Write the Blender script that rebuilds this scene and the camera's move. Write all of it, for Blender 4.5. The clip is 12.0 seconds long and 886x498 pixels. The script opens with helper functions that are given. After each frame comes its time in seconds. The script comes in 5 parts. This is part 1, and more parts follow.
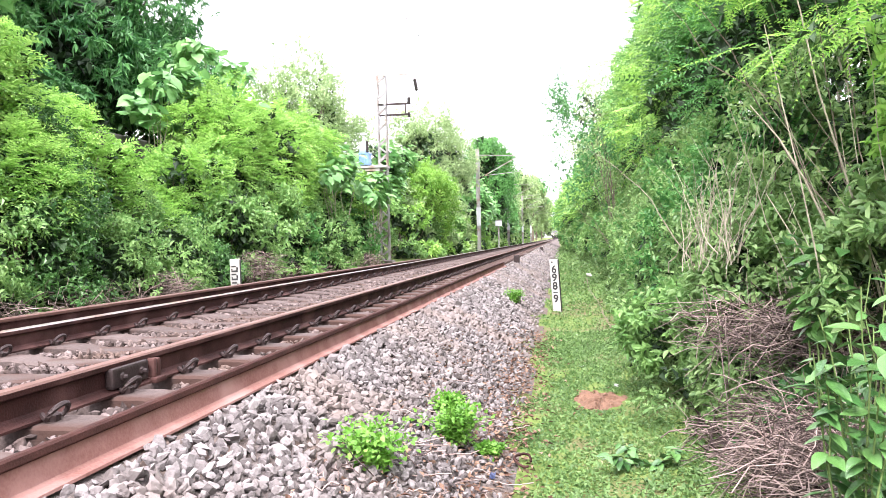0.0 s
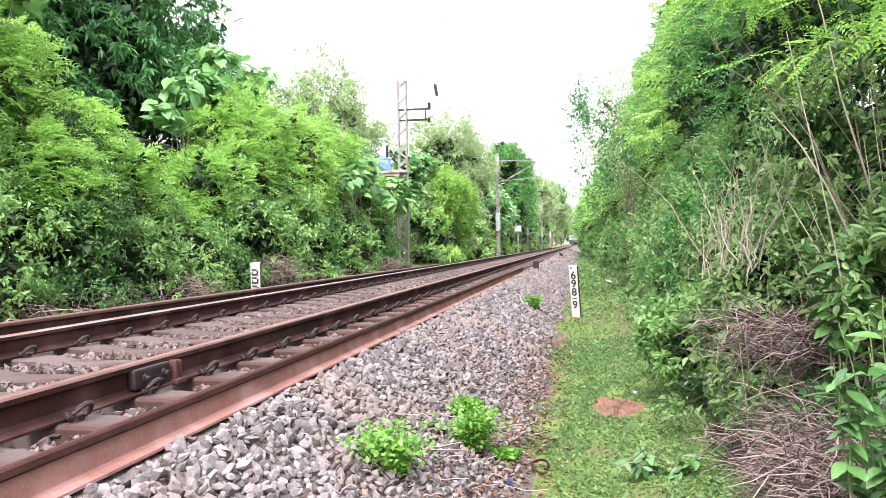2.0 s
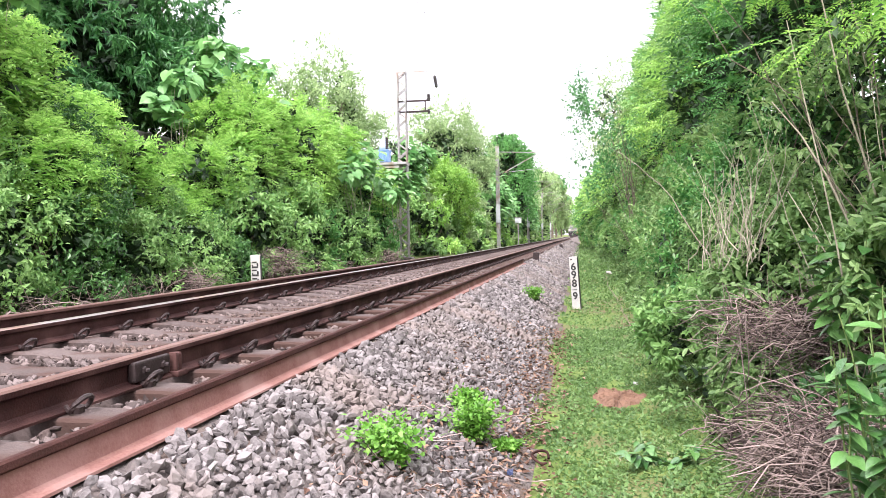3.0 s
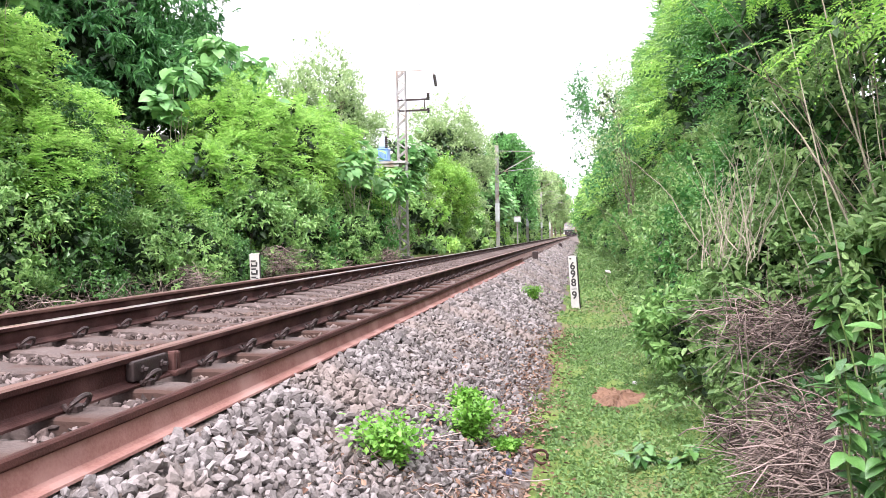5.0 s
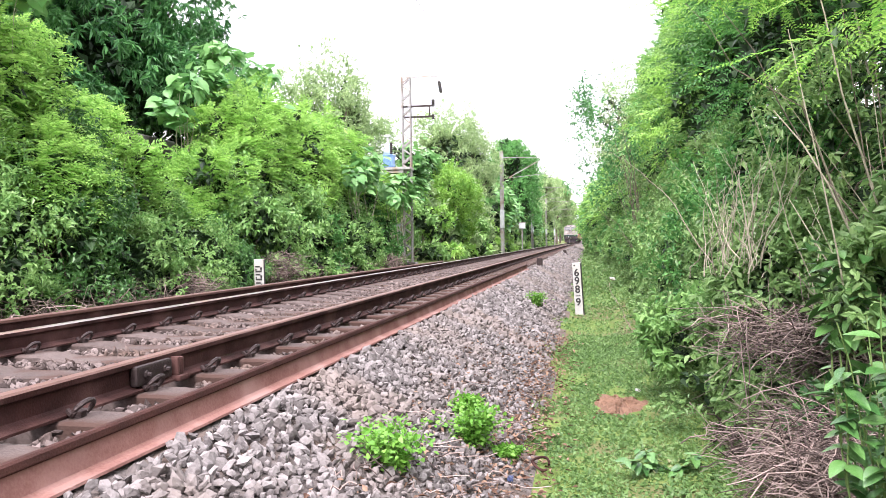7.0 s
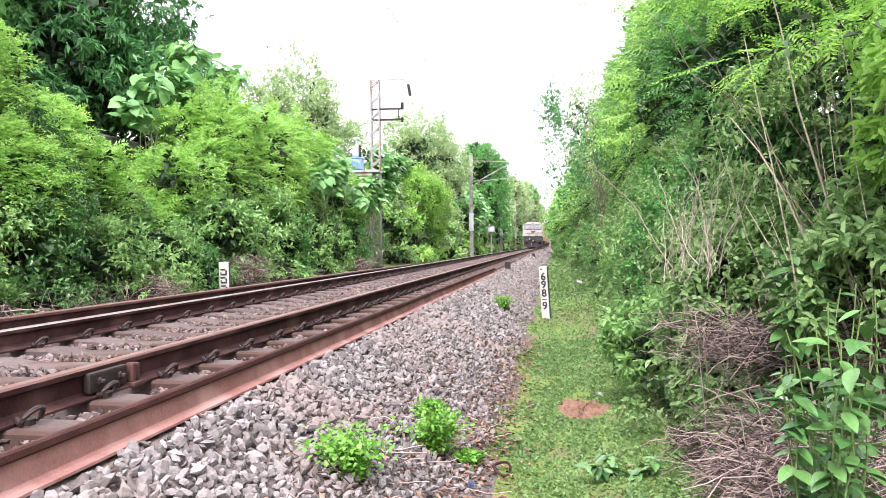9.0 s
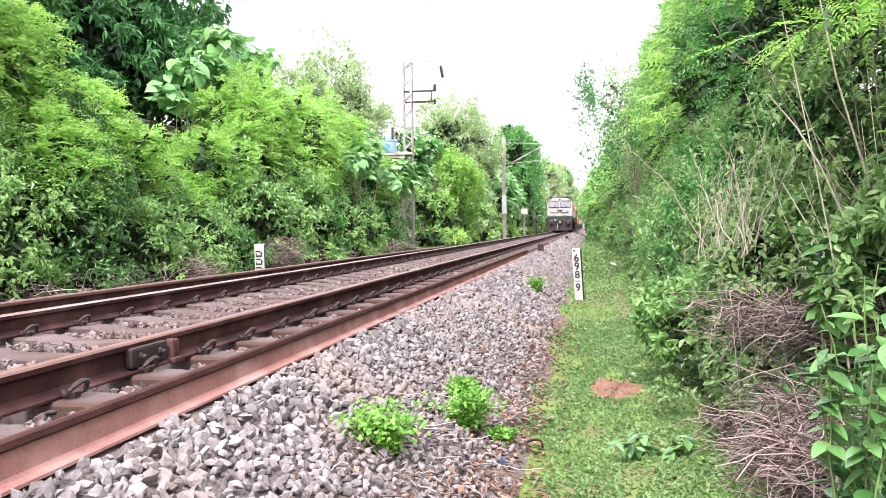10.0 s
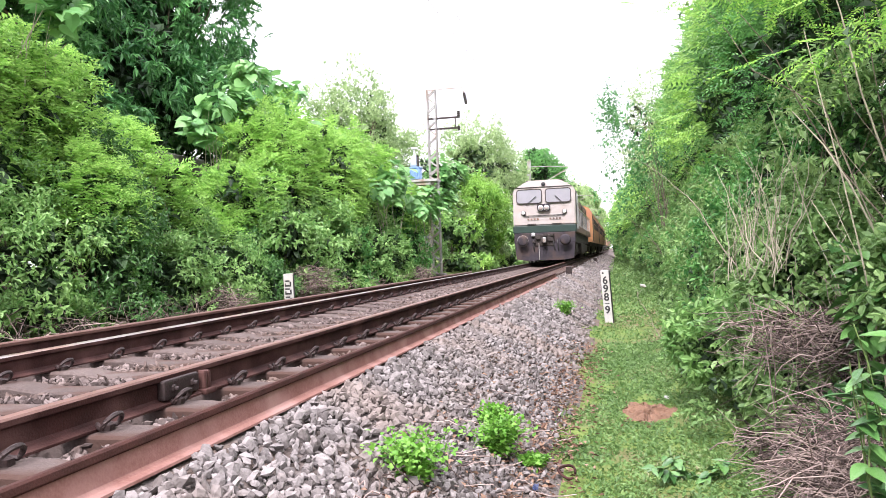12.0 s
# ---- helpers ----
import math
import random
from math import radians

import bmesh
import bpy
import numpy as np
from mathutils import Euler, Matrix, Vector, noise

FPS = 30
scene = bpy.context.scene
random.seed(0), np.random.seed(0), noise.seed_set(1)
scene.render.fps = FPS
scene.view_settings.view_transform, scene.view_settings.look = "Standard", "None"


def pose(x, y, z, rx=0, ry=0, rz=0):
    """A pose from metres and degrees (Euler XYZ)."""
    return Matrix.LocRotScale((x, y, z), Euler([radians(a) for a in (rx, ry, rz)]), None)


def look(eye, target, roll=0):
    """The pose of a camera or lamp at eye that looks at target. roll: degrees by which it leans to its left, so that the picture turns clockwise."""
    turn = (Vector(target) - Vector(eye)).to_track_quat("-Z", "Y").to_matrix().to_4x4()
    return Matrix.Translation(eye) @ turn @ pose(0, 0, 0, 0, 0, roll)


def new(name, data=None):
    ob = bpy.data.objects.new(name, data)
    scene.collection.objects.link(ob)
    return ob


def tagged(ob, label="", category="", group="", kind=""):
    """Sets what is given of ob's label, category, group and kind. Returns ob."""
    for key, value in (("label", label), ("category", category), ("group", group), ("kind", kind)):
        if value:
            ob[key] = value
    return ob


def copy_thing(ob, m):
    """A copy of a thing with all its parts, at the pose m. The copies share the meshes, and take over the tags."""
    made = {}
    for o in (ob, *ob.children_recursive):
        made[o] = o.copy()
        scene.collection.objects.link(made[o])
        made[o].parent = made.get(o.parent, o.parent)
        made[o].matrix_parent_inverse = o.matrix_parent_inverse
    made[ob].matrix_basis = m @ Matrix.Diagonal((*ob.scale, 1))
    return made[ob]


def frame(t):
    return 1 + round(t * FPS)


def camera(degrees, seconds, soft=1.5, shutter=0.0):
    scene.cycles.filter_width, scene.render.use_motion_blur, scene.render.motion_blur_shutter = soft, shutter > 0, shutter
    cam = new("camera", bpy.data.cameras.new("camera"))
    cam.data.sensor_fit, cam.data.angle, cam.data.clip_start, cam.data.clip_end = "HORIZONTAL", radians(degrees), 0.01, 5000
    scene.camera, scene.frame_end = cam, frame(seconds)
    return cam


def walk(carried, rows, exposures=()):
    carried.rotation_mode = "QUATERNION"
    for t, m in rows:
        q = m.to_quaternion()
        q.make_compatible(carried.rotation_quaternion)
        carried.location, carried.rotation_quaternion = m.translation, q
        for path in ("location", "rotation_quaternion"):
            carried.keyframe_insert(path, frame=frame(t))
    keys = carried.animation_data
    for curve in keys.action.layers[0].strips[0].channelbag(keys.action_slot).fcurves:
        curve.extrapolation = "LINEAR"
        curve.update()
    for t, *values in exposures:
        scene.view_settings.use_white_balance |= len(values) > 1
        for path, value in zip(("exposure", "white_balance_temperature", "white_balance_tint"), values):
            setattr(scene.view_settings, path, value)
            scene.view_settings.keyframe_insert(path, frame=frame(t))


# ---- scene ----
cam = camera(60.0, 12.0, soft=0.5)
PATH = [
    (0, (2.41, 0.237, 0.604), (2.104, 2.213, 0.58), -1.3),
    (0.5, (2.409, 0.238, 0.602), (2.084, 2.211, 0.573), -1.4),
    (1, (2.412, 0.234, 0.605), (2.049, 2.201, 0.57), -0.8),
    (1.5, (2.412, 0.226, 0.606), (2.057, 2.194, 0.583), -1.0),
    (2, (2.414, 0.22, 0.605), (2.059, 2.188, 0.595), -0.9),
    (2.5, (2.412, 0.229, 0.609), (2.056, 2.197, 0.577), -0.8),
    (3, (2.417, 0.226, 0.602), (2.061, 2.194, 0.571), -1.1),
    (5, (2.416, 0.234, 0.604), (2.062, 2.202, 0.57), -1.0),
    (5.5, (2.415, 0.228, 0.601), (2.061, 2.196, 0.57), -0.6),
    (6, (2.412, 0.226, 0.605), (2.056, 2.194, 0.573), -0.5),
    (6.5, (2.413, 0.223, 0.604), (2.053, 2.191, 0.583), -0.9),
    (7, (2.434, 0.216, 0.609), (2.068, 2.182, 0.591), -0.8),
    (7.5, (2.43, 0.246, 0.619), (2.113, 2.22, 0.613), 0.1),
    (7.7, (2.416, 0.264, 0.64), (2.121, 2.242, 0.64), -1.3),
    (9.3, (2.488, 0.226, 0.608), (2.193, 2.204, 0.589), -0.3),
    (9.5, (2.481, 0.22, 0.599), (2.139, 2.191, 0.571), -0.7),
    (10, (2.488, 0.213, 0.595), (2.115, 2.177, 0.54), -0.7),
    (10.5, (2.5, 0.197, 0.593), (2.137, 2.163, 0.584), -0.9),
    (11, (2.494, 0.201, 0.595), (2.117, 2.165, 0.576), -1.2),
    (11.5, (2.503, 0.191, 0.601), (2.081, 2.146, 0.613), -1.7),
    (12, (2.499, 0.198, 0.601), (2.057, 2.149, 0.614), -2.1),
]
walk(cam, [(t, look(eye, target, roll)) for t, eye, target, roll in PATH], [(0, 1.6), (0.5, 1.5), (1.5, 1.47), (2.4, 1.27), (5, 1.27), (7.5, 1.28), (9.4, 1.33), (10, 1.47), (10.6, 1.38), (12, 1.22)])

# ---- world, sun, exposure ----
world = bpy.data.worlds.new("overcast_sky")
scene.world = world
world.use_nodes = True
wn, wl = world.node_tree.nodes, world.node_tree.links
sky = wn.new("ShaderNodeTexSky")
sky.sky_type, sky.sun_disc = "NISHITA", False
sky.sun_elevation, sky.sun_rotation = radians(52), radians(174)
sky.dust_density, sky.air_density = 4.0, 1.0
sky_dim = wn.new("ShaderNodeMixRGB")
sky_dim.blend_type = "MULTIPLY"
sky_dim.inputs[0].default_value = 1.0
sky_dim.inputs[2].default_value = (0.1, 0.1, 0.1, 1)
cloud = wn.new("ShaderNodeTexNoise")
cloud.inputs["Scale"].default_value = 1.6
cloud_ramp = wn.new("ShaderNodeValToRGB")
cloud_ramp.color_ramp.elements[0].color = (0.93, 0.875, 0.97, 1)
cloud_ramp.color_ramp.elements[1].color = (1.0, 0.94, 1.06, 1)
sky_mix = wn.new("ShaderNodeMixRGB")
sky_mix.inputs[0].default_value = 0.88
wl.new(sky.outputs[0], sky_dim.inputs[1])
wl.new(cloud.outputs["Fac"], cloud_ramp.inputs[0])
wl.new(sky_dim.outputs[0], sky_mix.inputs[1])
wl.new(cloud_ramp.outputs[0], sky_mix.inputs[2])
# an overcast sky is brightest overhead and dimmer towards the horizon
way = wn.new("ShaderNodeTexCoord")
split = wn.new("ShaderNodeSeparateXYZ")
rise = wn.new("ShaderNodeMapRange")
rise.inputs["To Min"].default_value, rise.inputs["To Max"].default_value = 0.5, 1.4
grade = wn.new("ShaderNodeMixRGB")
grade.blend_type = "MULTIPLY"
grade.inputs[0].default_value = 1.0
wl.new(way.outputs["Generated"], split.inputs[0])
wl.new(split.outputs[2], rise.inputs["Value"])
wl.new(sky_mix.outputs[0], grade.inputs[1])
wl.new(rise.outputs[0], grade.inputs[2])
wl.new(grade.outputs[0], wn["Background"].inputs[0])
wn["Background"].inputs[1].default_value = 1.66

sun = new("sun", bpy.data.lights.new("sun", "SUN"))
sun.data.energy, sun.data.angle, sun.data.color = 3.2, radians(20), (1.0, 0.92, 0.975)
sun.matrix_world = look((-2, -20, 26), (0, 0, 0))


# ---- materials ----
def material(name, low, high, scale=8.0, rough=0.8, bump=0.3, metal=0.0, fine=60.0, dirt=None, dirt_scale=1.5,
             bump_scale=None, island=0.0, per_object=0.0, depth=0.01):
    """A surface with broad and fine variation, relief and stains."""
    m = bpy.data.materials.new(name)
    m.use_nodes = True
    n, l = m.node_tree.nodes, m.node_tree.links
    b = n["Principled BSDF"]
    co = n.new("ShaderNodeTexCoord")
    a = n.new("ShaderNodeTexNoise")
    a.inputs["Scale"].default_value, a.inputs["Detail"].default_value = scale, 6
    f = n.new("ShaderNodeTexNoise")
    f.inputs["Scale"].default_value, f.inputs["Detail"].default_value = fine, 4
    l.new(co.outputs["Object"], a.inputs["Vector"])
    l.new(co.outputs["Object"], f.inputs["Vector"])
    mixf = n.new("ShaderNodeMath")
    mixf.operation = "MULTIPLY_ADD"
    mixf.inputs[1].default_value = 0.45
    half = n.new("ShaderNodeMath")
    half.operation = "MULTIPLY"
    half.inputs[1].default_value = 0.55
    l.new(a.outputs["Fac"], half.inputs[0])
    l.new(f.outputs["Fac"], mixf.inputs[0])
    l.new(half.outputs[0], mixf.inputs[2])
    fac = mixf.outputs[0]
    for amount, node, socket in ((island, "ShaderNodeNewGeometry", "Random Per Island"), (per_object, "ShaderNodeObjectInfo", "Random")):
        if amount:
            g = n.new(node)
            s = n.new("ShaderNodeMath")
            s.operation = "MULTIPLY_ADD"
            s.inputs[1].default_value = amount
            l.new(g.outputs[socket], s.inputs[0])
            off = n.new("ShaderNodeMath")
            off.operation = "SUBTRACT"
            off.inputs[1].default_value = amount / 2
            l.new(fac, off.inputs[0])
            l.new(off.outputs[0], s.inputs[2])
            fac = s.outputs[0]
    ramp = n.new("ShaderNodeValToRGB")
    ramp.color_ramp.elements[0].position, ramp.color_ramp.elements[1].position = 0.3, 0.7
    ramp.color_ramp.elements[0].color, ramp.color_ramp.elements[1].color = (*low, 1), (*high, 1)
    l.new(fac, ramp.inputs[0])
    colour = ramp.outputs[0]
    if dirt:
        d = n.new("ShaderNodeTexNoise")
        d.inputs["Scale"].default_value, d.inputs["Detail"].default_value = dirt_scale, 5
        l.new(co.outputs["Object"], d.inputs["Vector"])
        dr = n.new("ShaderNodeValToRGB")
        dr.color_ramp.elements[0].position, dr.color_ramp.elements[1].position = 0.48, 0.66
        l.new(d.outputs["Fac"], dr.inputs[0])
        mx = n.new("ShaderNodeMixRGB")
        mx.inputs[2].default_value = (*dirt, 1)
        l.new(dr.outputs[0], mx.inputs[0])
        l.new(colour, mx.inputs[1])
        colour = mx.outputs[0]
    l.new(colour, b.inputs["Base Color"])
    b.inputs["Roughness"].default_value, b.inputs["Metallic"].default_value = rough, metal
    b.inputs["Specular IOR Level"].default_value = 0.18 if rough > 0.7 else 0.5
    if bump:
        bp = n.new("ShaderNodeBump")
        bp.inputs["Strength"].default_value, bp.inputs["Distance"].default_value = bump, depth
        src = f
        if bump_scale:
            src = n.new("ShaderNodeTexNoise")
            src.inputs["Scale"].default_value, src.inputs["Detail"].default_value = bump_scale, 8
            l.new(co.outputs["Object"], src.inputs["Vector"])
        l.new(src.outputs["Fac"], bp.inputs["Height"])
        l.new(bp.outputs[0], b.inputs["Normal"])
    return m


def leaf_material(name, low, high, old=None, through_light=0.42, rough=0.42, patch=0.9):
    """Leaves that differ one by one and by patches, and let light through."""
    m = bpy.data.materials.new(name)
    m.use_nodes = True
    n, l = m.node_tree.nodes, m.node_tree.links
    b = n["Principled BSDF"]
    g = n.new("ShaderNodeNewGeometry")
    co = n.new("ShaderNodeTexCoord")
    a = n.new("ShaderNodeTexNoise")
    a.inputs["Scale"].default_value, a.inputs["Detail"].default_value = patch, 3
    l.new(co.outputs["Object"], a.inputs["Vector"])
    add = n.new("ShaderNodeMath")
    add.operation = "MULTIPLY_ADD"
    add.inputs[1].default_value = 0.55
    sub = n.new("ShaderNodeMath")
    sub.operation = "SUBTRACT"
    sub.inputs[1].default_value = 0.27
    l.new(a.outputs["Fac"], sub.inputs[0])
    l.new(g.outputs["Random Per Island"], add.inputs[0])
    l.new(sub.outputs[0], add.inputs[2])
    ramp = n.new("ShaderNodeValToRGB")
    e = ramp.color_ramp.elements
    e[0].position, e[1].position = 0.22, 0.78
    e[0].color, e[1].color = (*low, 1), (*high, 1)
    if old:
        k = e.new(0.985)
        k.color = (*old, 1)
    l.new(add.outputs[0], ramp.inputs[0])
    l.new(ramp.outputs[0], b.inputs["Base Color"])
    b.inputs["Roughness"].default_value = rough
    b.inputs["Specular IOR Level"].default_value = 0.4
    t = n.new("ShaderNodeBsdfTranslucent")
    l.new(ramp.outputs[0], t.inputs["Color"])
    mx = n.new("ShaderNodeMixShader")
    mx.inputs[0].default_value = through_light
    l.new(b.outputs[0], mx.inputs[1])
    l.new(t.outputs[0], mx.inputs[2])
    l.new(mx.outputs[0], n["Material Output"].inputs["Surface"])
    return m


RUST = material("rusty_rail_steel", (0.012, 0.0044, 0.0038), (0.045, 0.0165, 0.0135), 5, 0.78, 0.35, 0.0, 90, (0.075, 0.037, 0.032), 2.2)
RUST_HEAD = material("dark_brown_rust", (0.022, 0.0085, 0.0065), (0.06, 0.023, 0.018), 6, 0.8, 0.35, 0.0, 90)
RUST_PALE = material("dusty_rusty_steel", (0.15, 0.07, 0.057), (0.25, 0.138, 0.118), 4, 0.9, 0.3, 0.0, 80, (0.27, 0.165, 0.145), 2.0)
RUST_DARK = material("oily_dark_rust", (0.011, 0.0075, 0.007), (0.038, 0.022, 0.02), 12, 0.6, 0.4, 0.2, 110)
POLISHED = material("polished_rail_head", (0.26, 0.235, 0.22), (0.4, 0.37, 0.35), 3, 0.42, 0.05, 0.9, 150, (0.3, 0.2, 0.16), 1.2)
WORN_HEAD = material("worn_brown_rail_head", (0.09, 0.043, 0.033), (0.16, 0.088, 0.07), 4, 0.55, 0.1, 0.2, 120)
CONCRETE_SLEEPER = material("dusty_brown_concrete", (0.055, 0.042, 0.038), (0.115, 0.092, 0.084), 6, 0.9, 0.4, 0, 70, (0.06, 0.036, 0.029), 3.0, per_object=0.25)
STONE = material("grey_crushed_stone", (0.092, 0.083, 0.08), (0.228, 0.21, 0.204), 9, 0.9, 0.7, 0, 70, (0.18, 0.152, 0.138), 1.1, island=0.5)
STONE_PART = material("grey_crushed_stone_single", (0.092, 0.083, 0.08), (0.228, 0.21, 0.204), 9, 0.9, 0.7, 0, 70, (0.18, 0.152, 0.138), 1.1, per_object=0.5)
STONE_BROWN = material("rust_dusted_crushed_stone", (0.05, 0.038, 0.035), (0.18, 0.147, 0.137), 9, 0.9, 0.5, 0, 50, (0.11, 0.078, 0.064), 1.5, island=0.45)
SOIL = material("brown_soil", (0.1, 0.058, 0.038), (0.21, 0.125, 0.085), 7, 0.95, 0.6, 0, 45)
WHITE_PAINT = material("weathered_white_paint", (0.3, 0.3, 0.285), (0.46, 0.46, 0.44), 6, 0.7, 0.15, 0, 60, (0.4, 0.37, 0.32), 4)
BLACK_PAINT = material("black_paint", (0.012, 0.012, 0.012), (0.03, 0.03, 0.03), 8, 0.6, 0.1)
GALV = material("dull_galvanised_steel", (0.26, 0.255, 0.25), (0.4, 0.395, 0.385), 5, 0.6, 0.15, 0.3, 70, (0.26, 0.2, 0.16), 2)
PORCELAIN = material("dark_glazed_porcelain", (0.015, 0.012, 0.012), (0.04, 0.03, 0.028), 9, 0.25, 0.05)
BLUE_PAINT = material("blue_enamel", (0.15, 0.27, 0.5), (0.23, 0.38, 0.65), 5, 0.45, 0.08)
PALE_BLUE = material("pale_blue_enamel", (0.3, 0.38, 0.48), (0.42, 0.5, 0.6), 5, 0.5, 0.08)
GREY_METAL = material("grey_painted_steel", (0.42, 0.44, 0.46), (0.55, 0.57, 0.58), 5, 0.55, 0.1)
WALL_GREY = material("weathered_grey_concrete", (0.13, 0.12, 0.115), (0.26, 0.25, 0.24), 3, 0.92, 0.5, 0, 40, (0.06, 0.06, 0.05), 1.2)
BARK = material("grey_brown_bark", (0.09, 0.07, 0.055), (0.24, 0.2, 0.16), 9, 0.92, 0.7, 0, 50)
BARK_PALE = material("pale_dry_stem", (0.2, 0.18, 0.13), (0.42, 0.385, 0.3), 12, 0.85, 0.3, 0, 60, island=0.5)
DRY = material("dry_brown_vine", (0.06, 0.044, 0.04), (0.3, 0.235, 0.21), 14, 0.9, 0.3, 0, 60, island=0.8)
LITTER = material("dry_leaf_litter", (0.09, 0.05, 0.035), (0.24, 0.16, 0.115), 9, 0.9, 0.3, 0, 50, island=0.8)
STEM_GREEN = material("green_stem", (0.07, 0.13, 0.03), (0.14, 0.2, 0.06), 10, 0.7, 0.2)
WIRE = material("bare_copper_wire", (0.2, 0.17, 0.15), (0.3, 0.26, 0.22), 10, 0.5, 0.1, 0.5)

LEAF_LIGHT = leaf_material("light_feathery_leaves", (0.17, 0.36, 0.07), (0.4, 0.64, 0.16), through_light=0.46)
LEAF_MID = leaf_material("mid_green_leaves", (0.125, 0.27, 0.0732), (0.28, 0.46, 0.152))
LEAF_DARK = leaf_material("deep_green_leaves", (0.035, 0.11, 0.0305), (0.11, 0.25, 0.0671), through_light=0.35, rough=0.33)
LEAF_DUSTY = leaf_material("dusty_green_leaves", (0.12, 0.23, 0.0732), (0.29, 0.44, 0.165), (0.34, 0.28, 0.15), 0.42, 0.4)
LEAF_CANOPY = leaf_material("thin_backlit_leaves", (0.13, 0.34, 0.0549), (0.36, 0.58, 0.122), through_light=0.62, rough=0.4)
# near-black leaf colour that stands for the shade inside the crowns
LEAF_SHADE = leaf_material("inner_shade_leaves", (0.008, 0.024, 0.008), (0.03, 0.07, 0.02), through_light=0.1, rough=0.6)
LEAF_HEDGE = leaf_material("hedge_green_leaves", (0.05, 0.18, 0.045), (0.16, 0.38, 0.1), through_light=0.38)
LEAF_MANGO = leaf_material("glossy_dark_mango_leaves", (0.035, 0.14, 0.045), (0.14, 0.35, 0.11), through_light=0.28, rough=0.38)
LEAF_YELLOW = leaf_material("yellow_green_leaves", (0.13, 0.3, 0.045), (0.28, 0.48, 0.09), through_light=0.4)
LEAF_BROAD = leaf_material("soft_broad_leaves", (0.1, 0.26, 0.0793), (0.21, 0.41, 0.134), through_light=0.35)
# paled leaf colour: distance haze and sunlit brightness are put into it
LEAF_HAZY = leaf_material("haze_paled_leaves", (0.2, 0.31, 0.13), (0.4, 0.53, 0.25), through_light=0.45)
LEAF_WEED = leaf_material("bright_weed_leaves", (0.09, 0.25, 0.0268), (0.21, 0.42, 0.0732), through_light=0.4)
LEAF_NEAR = material("fresh_oval_leaves", (0.032, 0.1, 0.024), (0.078, 0.18, 0.045), 6, 0.36, 0.25, 0, 30, per_object=0.6)
GRASS = leaf_material("short_grass_and_clover", (0.075, 0.15, 0.045), (0.17, 0.285, 0.09), (0.3, 0.26, 0.16), 0.35, 0.5, 1.3)

# ground: grass, bare earth and stone dust in patches
GROUND = material("grassy_earth", (0.06, 0.1, 0.022), (0.14, 0.19, 0.05), 3.0, 0.95, 0.6, 0, 40, (0.12, 0.085, 0.055), 0.9)
# bed coloured darker so that the gaps between stones read as shaded
BED = material("fine_ballast_bed", (0.045, 0.037, 0.034), (0.17, 0.15, 0.14), 22, 0.95, 1.0, 0, 55, (0.11, 0.082, 0.066), 1.6, bump_scale=26, depth=0.03)


# ---- building helpers ----
def mesh_of(name, verts, faces, mat, smooth=False):
    """A mesh from arrays: verts (n, 3) and faces (m, 3 or 4)."""
    me = bpy.data.meshes.new(name)
    verts, faces = np.asarray(verts, np.float32), np.asarray(faces, np.int32)
    k = faces.shape[1]
    me.vertices.add(len(verts))
    me.vertices.foreach_set("co", verts.ravel())
    me.loops.add(faces.size)
    me.loops.foreach_set("vertex_index", faces.ravel())
    me.polygons.add(len(faces))
    me.polygons.foreach_set("loop_start", np.arange(0, faces.size, k, dtype=np.int32))
    me.polygons.foreach_set("use_smooth", np.full(len(faces), smooth))
    me.update(calc_edges=True)
    me.materials.append(mat)
    return me


def put(name, me, parent=None, label=""):
    ob = new(name, me)
    if parent:
        ob.parent = parent
    return tagged(ob, label) if label else ob


def part(name, bm, mat, parent, label="", smooth=False):
    """Links a bmesh as one mesh object under a thing or a part."""
    me = bpy.data.meshes.new(name)
    for f in bm.faces:
        f.smooth = smooth
    bm.to_mesh(me)
    bm.free()
    for one in mat if isinstance(mat, (list, tuple)) else (mat,):
        me.materials.append(one)
    return put(name, me, parent, label)


def box(x0, x1, y0, y1, z0, z1, bevel=0.0, bm=None, m=None):
    own = bmesh.new()
    bmesh.ops.create_cube(own, size=1)
    for v in own.verts:
        v.co = Vector(((x0 + x1) / 2 + v.co.x * (x1 - x0), (y0 + y1) / 2 + v.co.y * (y1 - y0), (z0 + z1) / 2 + v.co.z * (z1 - z0)))
    if bevel:
        bmesh.ops.bevel(own, geom=own.edges[:], offset=bevel, segments=2, affect="EDGES", profile=0.6)
    if m is not None:
        own.transform(m)
    if bm is None:
        return own
    return join(bm, own)


def join(bm, own):
    tmp = bpy.data.meshes.new("tmp")
    own.to_mesh(tmp)
    own.free()
    bm.from_mesh(tmp)
    bpy.data.meshes.remove(tmp)
    return bm


def lathe(profile, sides=16, m=None, bm=None):
    """A turned shape: profile of (radius, height) about z."""
    own = bmesh.new()
    rings = [[own.verts.new((r * math.cos(2 * math.pi * k / sides), r * math.sin(2 * math.pi * k / sides), z)) for k in range(sides)] for r, z in profile]
    for a, b in zip(rings, rings[1:]):
        for k in range(sides):
            own.faces.new((a[k], a[(k + 1) % sides], b[(k + 1) % sides], b[k]))
    own.faces.new(rings[0][::-1])
    own.faces.new(rings[-1])
    if m is not None:
        own.transform(m)
    return own if bm is None else join(bm, own)


